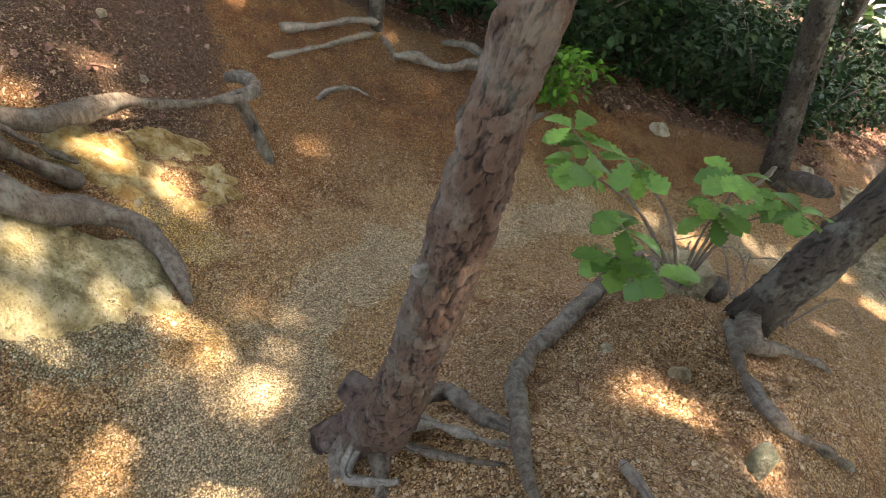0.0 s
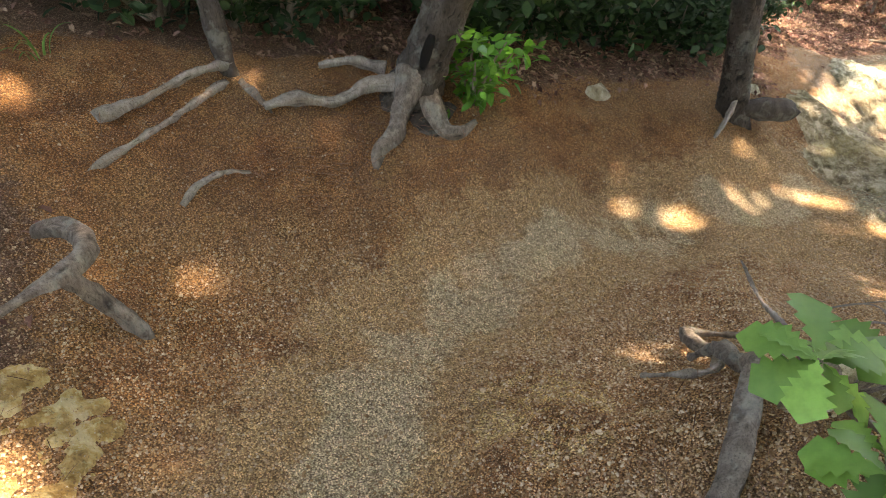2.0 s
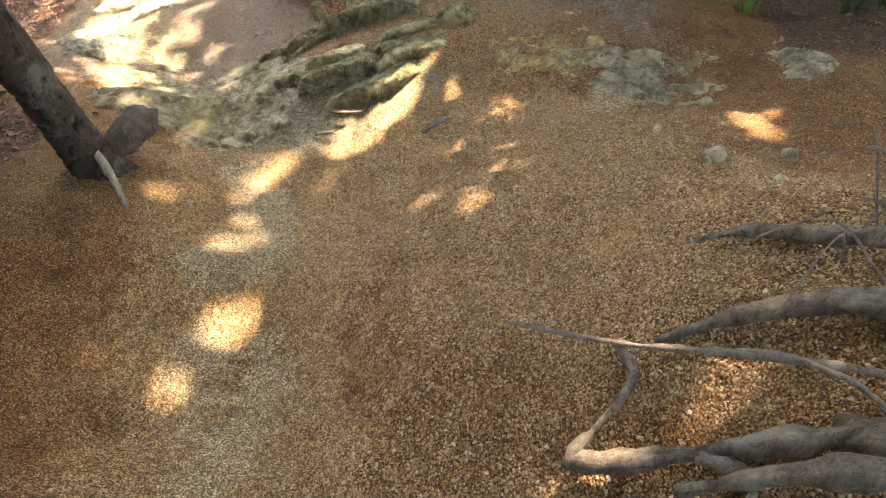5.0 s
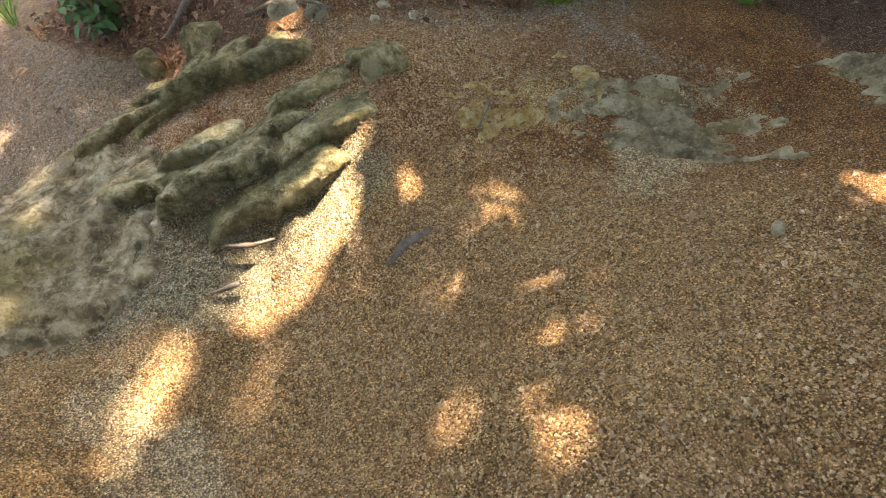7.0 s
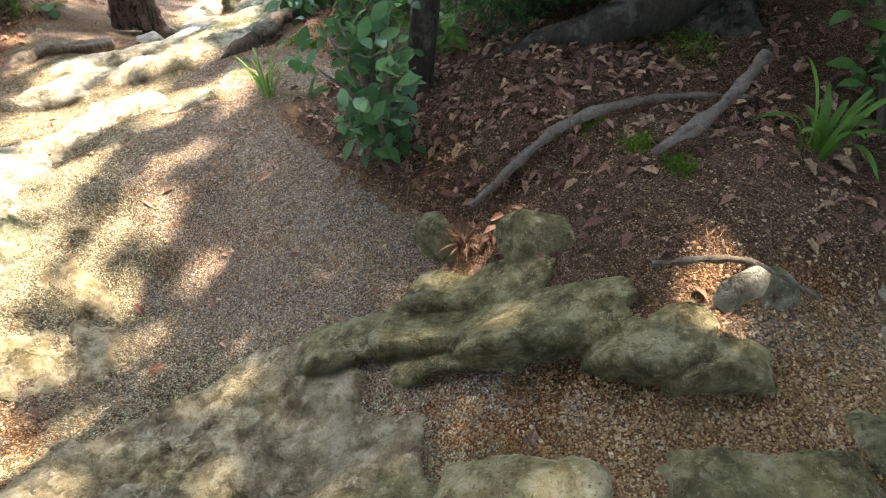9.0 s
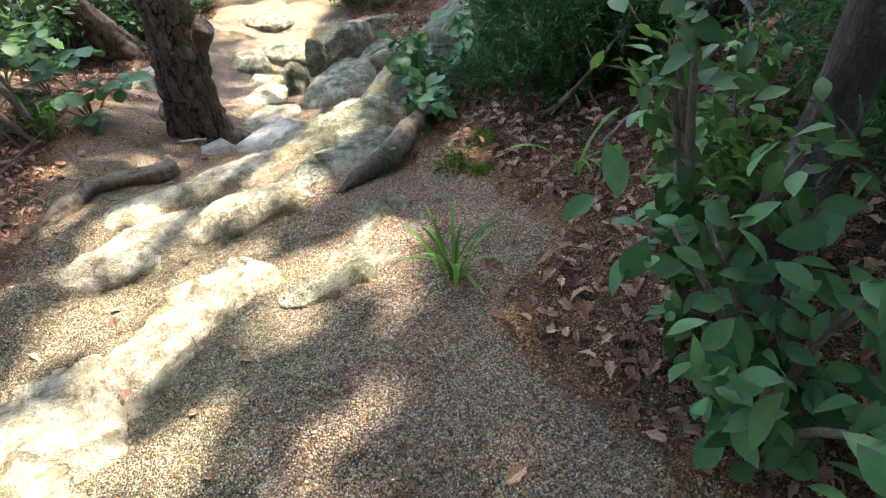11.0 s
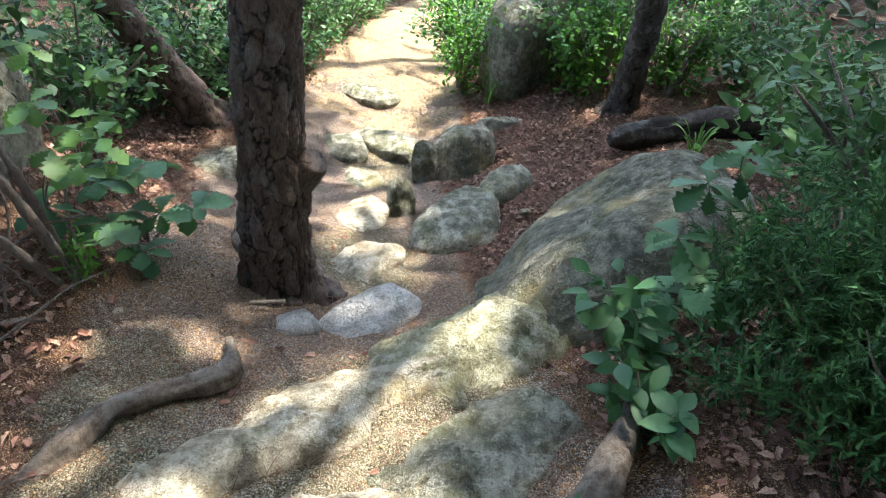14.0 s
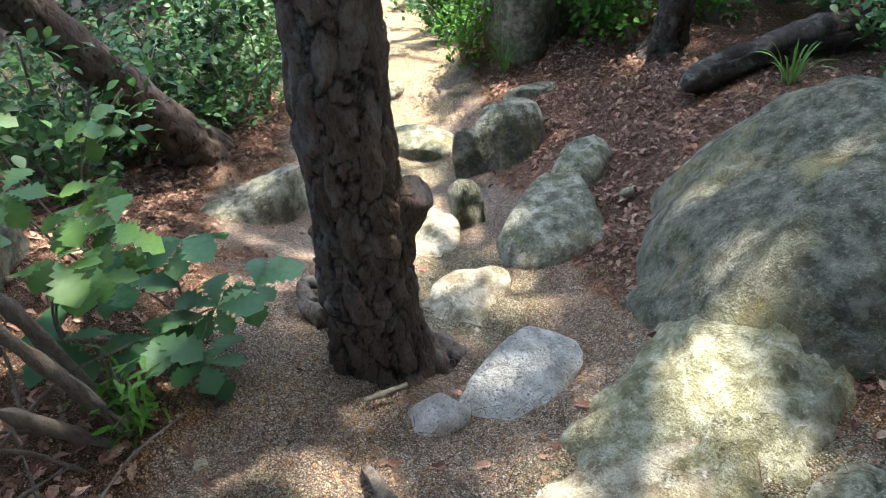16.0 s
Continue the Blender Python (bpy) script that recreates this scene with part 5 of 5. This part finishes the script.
# grass tufts
grass("grass_tuft", "tuft of long arching grass at the trail edge", 5.74, 3.86, 22, 0.30, 470, 0.006)
grass("grass_tuft", "clump of broad arching grass on the bank", 3.98, 1.02, 16, 0.34, 471, 0.010)
grass("grass_tuft", "clump of broad grass among the shrubs", 4.72, 2.02, 18, 0.34, 472, 0.013)
grass("grass_tuft", "broad grass blades under the shrub", 4.45, 1.55, 12, 0.32, 473, 0.012)
grass("grass_tuft", "few tall grass blades on the bank", 6.18, 3.45, 6, 0.40, 474, 0.008)
grass("grass_tuft", "long grass tuft beside the log", 9.75, 3.2, 20, 0.36, 475, 0.007)
grass("grass_tuft", "long grass tuft at the foot of the boulder", 11.3, 4.75, 22, 0.45, 476, 0.006)
grass("grass_tuft", "few grass blades in the needle litter", -1.05, 3.3, 9, 0.22, 477, 0.005)
grass("grass_tuft", "few grass blades in the needle litter", -0.85, 3.75, 9, 0.24, 478, 0.005)
grass("grass_tuft", "broad grass blades at the shelf edge", 3.6, 0.72, 12, 0.32, 479, 0.011)
grass("dry_needle_clump", "hanging clump of dry brown pine needles", 4.22, 1.66, 110, 0.16, 490, 0.0022, 0.07, material=DRY_NEEDLE)
grass("dry_needle_clump", "hanging clump of dry brown pine needles", 4.06, 1.50, 110, 0.17, 491, 0.0022, 0.06, material=DRY_NEEDLE)
grass("dry_needle_clump", "clump of dry needles caught on the stone", 4.62, 3.0, 60, 0.13, 492, 0.0022, 0.03, material=DRY_NEEDLE)
for i, (x, y, r) in enumerate([(6.44, 3.84, 0.08), (6.56, 3.72, 0.06), (6.35, 3.74, 0.05), (4.75, 2.5, 0.05), (4.62, 2.42, 0.045), (4.9, 2.62, 0.06), (5.35, 2.2, 0.12), (4.02, 1.35, 0.07), (7.9, 3.95, 0.07)]):
    rng = np.random.default_rng(480 + i)
    p = rng.normal(0, 0.5, (500, 3)) * (r, r, 0)
    p[:, 2] = 0.3 * r * np.exp(-(p[:, 0] ** 2 + p[:, 1] ** 2) / (r * r)) * rng.uniform(0.5, 1.1, 500)
    ob = thing("moss_cushion", x, y, height(x, y) + (0.28 if i == 8 else 0.0), "bright green moss cushion on the bank", "moss", "moss cushions", "stuff")
    part("moss", foliage(SMALL, p, rng.uniform(0.008, 0.016, 500), rng, MOSS, 1.6, "moss"), ob)

# bare twiggy brush beside the pine and on the bank
brush = np.random.default_rng(495)
for i in range(26):
    x, y = ((brush.uniform(6.85, 7.5), brush.uniform(6.05, 6.7)) if i < 16 else (brush.uniform(5.9, 6.9), brush.uniform(2.75, 3.35)))
    a, l, up = brush.uniform(0, 6.28), brush.uniform(0.25, 0.55), brush.uniform(0.15, 0.5)
    dx, dy = l * math.cos(a), l * math.sin(a)
    root("bare_twig", "thin bare grey twig in the brush", [(x, y, -0.01, 0.006), (x + 0.4 * dx + 0.03, y + 0.4 * dy, 0.55 * up, 0.005), (x + 0.75 * dx, y + 0.75 * dy + 0.04, 0.9 * up, 0.004), (x + dx, y + dy, up + 0.05, 0.002)], TWIG, 6, 900 + i)

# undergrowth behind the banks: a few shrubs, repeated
MASTERS = [shrub("undergrowth_shrub", "leafy undergrowth shrub at the forest edge, shade put into its leaf colour", 0.6, 5.1, 0.75, 0.55, 900, 0.07, OVAL, LEAF_DARK, 500, 7),
           shrub("undergrowth_shrub", "leafy undergrowth shrub at the forest edge, shade put into its leaf colour", 2.0, 5.2, 0.6, 0.5, 800, 0.06, OVAL, LEAF_DARK, 501, 7),
           shrub("undergrowth_shrub", "fresh green undergrowth shrub lit from above", 12.2, 6.9, 0.8, 0.55, 1000, 0.06, OVAL, LEAF_MID, 502, 8),
           shrub("undergrowth_shrub", "fresh green small-leaved shrub in the sun", 11.5, 4.05, 0.75, 0.45, 1100, 0.05, OVAL, LEAF_BRIGHT, 503, 8)]
rng = random.Random(7)
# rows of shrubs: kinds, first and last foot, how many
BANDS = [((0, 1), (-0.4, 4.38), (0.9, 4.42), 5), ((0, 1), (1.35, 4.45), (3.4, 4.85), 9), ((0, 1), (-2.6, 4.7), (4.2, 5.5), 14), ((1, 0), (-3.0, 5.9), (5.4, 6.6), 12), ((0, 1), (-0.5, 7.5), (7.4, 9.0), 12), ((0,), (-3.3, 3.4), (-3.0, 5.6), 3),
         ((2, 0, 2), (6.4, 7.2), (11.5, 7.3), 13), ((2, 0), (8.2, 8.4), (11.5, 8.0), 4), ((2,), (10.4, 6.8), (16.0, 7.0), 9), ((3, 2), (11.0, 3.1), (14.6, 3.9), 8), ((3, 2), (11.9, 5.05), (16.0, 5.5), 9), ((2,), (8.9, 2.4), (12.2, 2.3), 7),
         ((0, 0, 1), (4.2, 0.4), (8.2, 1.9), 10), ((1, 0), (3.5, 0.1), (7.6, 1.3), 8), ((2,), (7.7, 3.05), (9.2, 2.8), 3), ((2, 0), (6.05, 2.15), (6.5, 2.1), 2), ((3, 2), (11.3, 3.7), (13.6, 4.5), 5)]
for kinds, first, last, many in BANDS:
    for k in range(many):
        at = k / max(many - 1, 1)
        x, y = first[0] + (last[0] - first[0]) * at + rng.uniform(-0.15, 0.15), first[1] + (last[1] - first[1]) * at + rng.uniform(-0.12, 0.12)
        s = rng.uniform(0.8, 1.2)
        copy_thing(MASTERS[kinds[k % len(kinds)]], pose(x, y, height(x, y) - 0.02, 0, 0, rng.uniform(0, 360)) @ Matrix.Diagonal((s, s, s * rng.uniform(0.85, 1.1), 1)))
for m in MASTERS:
    m["group"] = "undergrowth"

# sticks and fallen twigs
for i, (name, label, pts, mat) in enumerate([
        ("stick", "brown stick lying on the gravel", [(2.96, 2.42, 0.02, 0.012), (3.01, 2.35, 0.022, 0.014), (3.03, 2.25, 0.02, 0.008)], TWIG),
        ("stick", "dark twig against the ledge foot", [(3.28, 2.88, 0.02, 0.007), (3.24, 2.80, 0.025, 0.008), (3.23, 2.72, 0.02, 0.006)], TWIG),
        ("stick", "dark twig against the ledge foot", [(3.12, 2.95, 0.015, 0.007), (3.12, 2.86, 0.015, 0.006)], TWIG),
        ("stick", "pale straw stick on the gravel", [(3.34, 1.97, 0.02, 0.004), (3.42, 1.90, 0.03, 0.004)], ROOT_PALE),
        ("stick", "grey twig lying across the needle litter", [(4.22, 2.60, 0.10, 0.006), (4.20, 2.42, 0.09, 0.008), (4.14, 2.26, 0.04, 0.005)], ROOT_GREY),
        ("stick", "pale stick leaning on the bank", [(3.75, 1.18, 0.02, 0.009), (3.88, 1.12, 0.12, 0.007), (3.98, 1.08, 0.2, 0.005)], ROOT_PALE),
        ("stick", "thin branch lying across the leaf litter", [(4.72, 2.98, 0.03, 0.012), (4.86, 2.7, 0.05, 0.012), (4.94, 2.4, 0.04, 0.010), (5.0, 2.1, 0.02, 0.006)], TWIG),
        ("stick", "grey branch lying down the slope", [(4.65, 2.5, 0.03, 0.014), (4.8, 2.3, 0.06, 0.016), (5.1, 2.05, 0.10, 0.016)], TWIG),
        ("stick", "pale broken stick at the pine foot", [(7.52, 5.42, 0.02, 0.010), (7.6, 5.3, 0.025, 0.010)], ROOT_PALE),
        ("stick", "grey stick in the litter", [(6.85, 6.2, 0.03, 0.012), (7.0, 6.05, 0.04, 0.012), (7.1, 5.95, 0.02, 0.006)], ROOT_GREY),
        ("stick", "pale root stick on the trail", [(6.35, 5.9, 0.0, 0.012), (6.45, 5.8, 0.02, 0.014), (6.52, 5.72, 0.0, 0.010)], ROOT_GREY),
        ("stick", "dark twig lying on the gravel slope", [(0.52, 0.72, 0.01, 0.010), (0.53, 0.64, 0.012, 0.010), (0.56, 0.54, 0.01, 0.009)], TWIG),
        ("stick", "dark twig lying on the gravel slope", [(0.64, 0.59, 0.01, 0.008), (0.74, 0.56, 0.012, 0.007)], TWIG),
        ("stick", "dark twig lying on the gravel slope", [(0.82, 0.7, 0.01, 0.007), (0.88, 0.63, 0.012, 0.007), (0.93, 0.58, 0.01, 0.006)], TWIG),
        ("stick", "forked pale branch among dry brush", [(6.75, 2.95, 0.10, 0.012), (6.6, 3.0, 0.2, 0.012), (6.4, 3.1, 0.14, 0.008)], ROOT_PALE),
        ("stick", "pale dead branch among dry brush", [(6.85, 2.9, 0.2, 0.010), (6.55, 2.85, 0.24, 0.010), (6.3, 2.9, 0.16, 0.006)], ROOT_PALE),
        ("stick", "bare forked twig on the bank", [(6.62, 3.5, 0.0, 0.008), (6.5, 3.4, 0.16, 0.007), (6.52, 3.25, 0.32, 0.004)], ROOT_GREY),
        ("stick", "bare forked twig on the bank", [(6.3, 3.35, 0.0, 0.007), (6.32, 3.2, 0.14, 0.006), (6.4, 3.1, 0.3, 0.003)], ROOT_PALE)]):
    root(name, label, pts, mat, 9, 520 + i)


# ---- loose ground cover ----
def scattered(n, seed, weight, x0=-2.0, x1=12.5, y0=0.2, y1=7.6):
    """n random places on the ground, denser where weight(zones, x, y) is high."""
    rng = np.random.default_rng(seed)
    out = []
    have = 0
    while have < n:
        x, y = rng.uniform(x0, x1, n * 3), rng.uniform(y0, y1, n * 3)
        keep = rng.uniform(0, 1, n * 3) < np.clip(weight(zones(x, y), x, y), 0, 1)
        out.append(np.stack([x[keep], y[keep]], 1))
        have += int(keep.sum())
    p = np.vstack(out)[:n]
    return rng, np.stack([p[:, 0], p[:, 1], ground_at(p[:, 0], p[:, 1])], 1)


def walkside(x, y):
    return 1 - step(off_trail(x, y), 1.1, 2.4)


STONE = np.array([(1, 0.1, -0.35), (0.3, 0.95, -0.35), (-0.8, 0.6, -0.35), (-0.75, -0.65, -0.35), (0.35, -0.9, -0.35), (0.3, -0.25, 0.75), (-0.2, 0.35, 0.65)], float)
STONE_FACES = np.array([(0, 1, 5), (1, 6, 5), (1, 2, 6), (2, 3, 6), (3, 5, 6), (3, 4, 5), (4, 0, 5)])


def cover(name, label, category, template, faces, places, turns, sizes, material, smooth=False):
    v, f = spread(template, faces, places, turns, sizes)
    tagged(new(name, make_mesh(name, v, f, material, smooth)), label, category, "", "stuff")


rng, p = scattered(220000, 600, lambda k, x, y: (0.42 - 0.2 * step(x, 3.9, 4.6) + 0.5 * k["gravel"] + 0.15 * k["grey"]) * (1 - 0.85 * k["rock"]) * (1 - 0.7 * k["litter"]) * (1 - 0.7 * k["pale"]) * (1 - 0.2 * k["tan"]) * (1 - 0.88 * step(y - 2.72 - 0.2 * x, 0.1, 0.45) * (x < 2.9)) * walkside(x, y), x1=8.6)
s = (0.0024 + 0.0050 * rng.random(len(p)) ** 2.2)[:, None] * rng.uniform(0.6, 1.2, (len(p), 3)) * (1, 1, 0.8)
p[:, 2] += s[:, 2] * 0.25
cover("gravel", "loose tan grit and small gravel on the trail", "gravel", STONE, STONE_FACES, p, turned(rng, len(p), 0.8), s, GRIT)
rng, p = scattered(1500, 601, lambda k, x, y: (0.15 + 0.8 * k["gravel"] + 0.3 * k["grey"]) * walkside(x, y), x1=8.6)
s = (0.006 + 0.009 * rng.random(len(p)) ** 2)[:, None] * rng.uniform(0.6, 1.2, (len(p), 3)) * (1, 1, 0.75)
cover("gravel", "scattered pale pebbles on the trail", "gravel", STONE, STONE_FACES, p, turned(rng, len(p), 0.8), s, GRIT)

BLADE = np.array([(-0.012, 0, 0), (0.012, 0, 0), (0.012, 0.5, 0.05), (-0.012, 0.5, 0.05), (0, 1, 0.02), (0.0, 0.25, 0.035)], float)
BLADE_FACES = np.array([(0, 1, 5), (1, 2, 5), (2, 3, 5), (3, 0, 5), (3, 2, 4)])
rng, p = scattered(60000, 602, lambda k, x, y: (0.03 + 0.8 * k["litter"] + 0.5 * k["grey"] * step(x, 5.2, 6.5) + 0.9 * near(x, y, 0.9, 1.0, 0.55)) * (1 - step(off_trail(x, y), 1.8, 2.8)))
p[:, 2] += rng.uniform(0.002, 0.012, len(p))
cover("needle_litter", "fallen brown pine needles covering the ground", "needles", BLADE, BLADE_FACES, p, turned(rng, len(p), 0.25), rng.uniform(0.05, 0.09, len(p)), DRY_NEEDLE)

rng, p = scattered(900, 605, lambda k, x, y: near(x, y, 0.1, 3.42, 0.28, 2.6, 4), x0=-1.2, x1=1.3, y0=3.0, y1=3.9)
p[:, 2] += rng.uniform(0.005, 0.03, len(p))
cover("rootlets", "fine brown rootlets hanging from the bank edge", "rootlets", BLADE * (0.35, 1, 1.6), BLADE_FACES, p, turned(rng, len(p), 0.7), rng.uniform(0.08, 0.2, len(p)), DRY_NEEDLE)
rng, p = scattered(30000, 603, lambda k, x, y: (1.2 * k["litter"] - 0.2) * (1 - 0.9 * step(off_trail(x, y), 1.6, 2.8)) * (1 - 0.85 * near(x, y, 4.3, 2.4, 0.5)) * (1 - 0.8 * step(-x, 0, 0.3)))
p[:, 2] += rng.uniform(0.004, 0.02, len(p))
cover("leaf_litter", "brown curled dead oak leaves lying in drifts", "leaves", CURLED[0], CURLED[1], p, turned(rng, len(p), 0.5), rng.uniform(0.022, 0.052, len(p)), DRY_LEAF)
rng, p = scattered(260, 604, lambda k, x, y: (0.5 * k["grey"] + 0.2) * walkside(x, y), x0=3.5, x1=9)
p[:, 2] += 0.006
cover("leaf_litter", "single dead leaves scattered on the trail", "leaves", CURLED[0], CURLED[1], p, turned(rng, len(p), 0.4), rng.uniform(0.03, 0.06, len(p)), DRY_LEAF)

# ---- unseen crowns added overhead for shade, with gaps cut for the sun patches ----
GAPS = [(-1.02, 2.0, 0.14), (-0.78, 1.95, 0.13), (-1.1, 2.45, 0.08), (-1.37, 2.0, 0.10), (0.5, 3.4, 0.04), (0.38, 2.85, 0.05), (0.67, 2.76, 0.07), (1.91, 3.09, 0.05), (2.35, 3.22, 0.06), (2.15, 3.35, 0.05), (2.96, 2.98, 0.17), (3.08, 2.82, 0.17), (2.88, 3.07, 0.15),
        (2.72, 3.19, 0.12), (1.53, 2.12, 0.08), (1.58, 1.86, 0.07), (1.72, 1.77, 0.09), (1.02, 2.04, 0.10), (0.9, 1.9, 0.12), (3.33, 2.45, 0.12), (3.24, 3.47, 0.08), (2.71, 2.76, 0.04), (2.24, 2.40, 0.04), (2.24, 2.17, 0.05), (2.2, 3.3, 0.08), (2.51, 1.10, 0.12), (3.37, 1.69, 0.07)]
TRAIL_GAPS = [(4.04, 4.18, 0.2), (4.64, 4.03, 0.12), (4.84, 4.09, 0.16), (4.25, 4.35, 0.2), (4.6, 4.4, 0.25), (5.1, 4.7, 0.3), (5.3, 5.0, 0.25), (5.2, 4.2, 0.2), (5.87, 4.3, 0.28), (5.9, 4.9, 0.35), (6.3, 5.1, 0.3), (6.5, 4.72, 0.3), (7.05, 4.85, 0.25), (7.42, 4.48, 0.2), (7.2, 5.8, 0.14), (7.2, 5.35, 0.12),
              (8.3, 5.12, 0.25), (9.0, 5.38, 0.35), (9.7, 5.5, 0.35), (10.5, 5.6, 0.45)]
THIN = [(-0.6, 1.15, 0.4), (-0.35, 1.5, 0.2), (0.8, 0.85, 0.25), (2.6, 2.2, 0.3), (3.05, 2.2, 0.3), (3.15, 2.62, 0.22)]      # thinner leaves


def build_crowns():
    rng = np.random.default_rng(700)
    n = LEAF_COUNT
    p = np.stack([rng.uniform(-4, 20, n), rng.uniform(-8, 10, n), rng.uniform(7.0, 10.0, n)], 1)
    p[:, 2] += -0.18 * p[:, 0]
    keep = fbm(p, 1.3, 2, 9) > -0.62
    gx, gy = p[:, 0], p[:, 1]
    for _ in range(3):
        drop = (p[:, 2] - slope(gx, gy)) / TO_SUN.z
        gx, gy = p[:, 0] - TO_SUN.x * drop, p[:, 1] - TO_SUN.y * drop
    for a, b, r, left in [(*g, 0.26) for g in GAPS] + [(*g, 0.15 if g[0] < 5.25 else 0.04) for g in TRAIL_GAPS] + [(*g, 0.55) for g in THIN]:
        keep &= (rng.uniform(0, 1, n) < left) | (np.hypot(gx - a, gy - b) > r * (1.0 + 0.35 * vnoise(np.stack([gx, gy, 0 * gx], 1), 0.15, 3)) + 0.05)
    keep &= (off_trail(p[:, 0], p[:, 1]) > 2.2) | (rng.uniform(0, 1, n) < 0.45)
    keep &= ~((gx > 11.0) & (np.abs(gy - 5.85) < 0.6 + 0.25 * (gx - 11)))
    keep &= ~((gx > 10.6) & (rng.uniform(0, 1, n) < 0.5))
    # leaf ring added round about, down to the ground, to block the low sky
    m = 60000
    a = rng.uniform(0, 2 * np.pi, m)
    far = rng.uniform(1.0, 1.7, m)
    q = np.stack([6.5 + 13.5 * far * np.cos(a), 3.0 + 10.5 * far * np.sin(a), rng.uniform(-1, 9, m)], 1)
    q[:, 2] += slope(q[:, 0], q[:, 1])
    # low leaves out of view, added beside the trail to block sky light
    low = np.vstack([np.stack([rng.uniform(-4, 5, 56000), rng.uniform(3.5, 10, 56000), rng.uniform(2.5, 5.5, 56000)], 1),
                     np.stack([rng.uniform(4, 10.5, 7000), rng.uniform(-3, 1.4, 7000), rng.uniform(1.2, 4, 7000)], 1)])
    # unseen leaves added for denser shade over the first stretch
    e = np.stack([rng.uniform(-2, 3.5, 5500), rng.uniform(0.3, 4.6, 5500), rng.uniform(7, 10, 5500)], 1)
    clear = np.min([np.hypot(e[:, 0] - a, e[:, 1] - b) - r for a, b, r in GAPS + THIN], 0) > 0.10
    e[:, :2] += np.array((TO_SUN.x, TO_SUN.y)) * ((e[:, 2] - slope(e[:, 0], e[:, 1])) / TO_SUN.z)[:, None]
    p = np.vstack([p[keep], low, e[clear], q])
    size = np.where(np.arange(len(p)) < len(p) - m, rng.uniform(0.16, 0.30, len(p)), rng.uniform(0.35, 0.6, len(p)))
    owner = np.argmin(np.stack([np.hypot(p[:, 0] - x, p[:, 1] - y) for _, x, y in CROWNS]), 0)
    for i, (ob, _, _) in enumerate(CROWNS):
        q = p[owner == i]
        if len(q):
            local = np.random.default_rng(710 + i)
            me = foliage(CARD, q - np.array(ob.location), size[owner == i], local, CROWN, 1.2, "crown")
            part("crown", me, ob)


build_crowns()
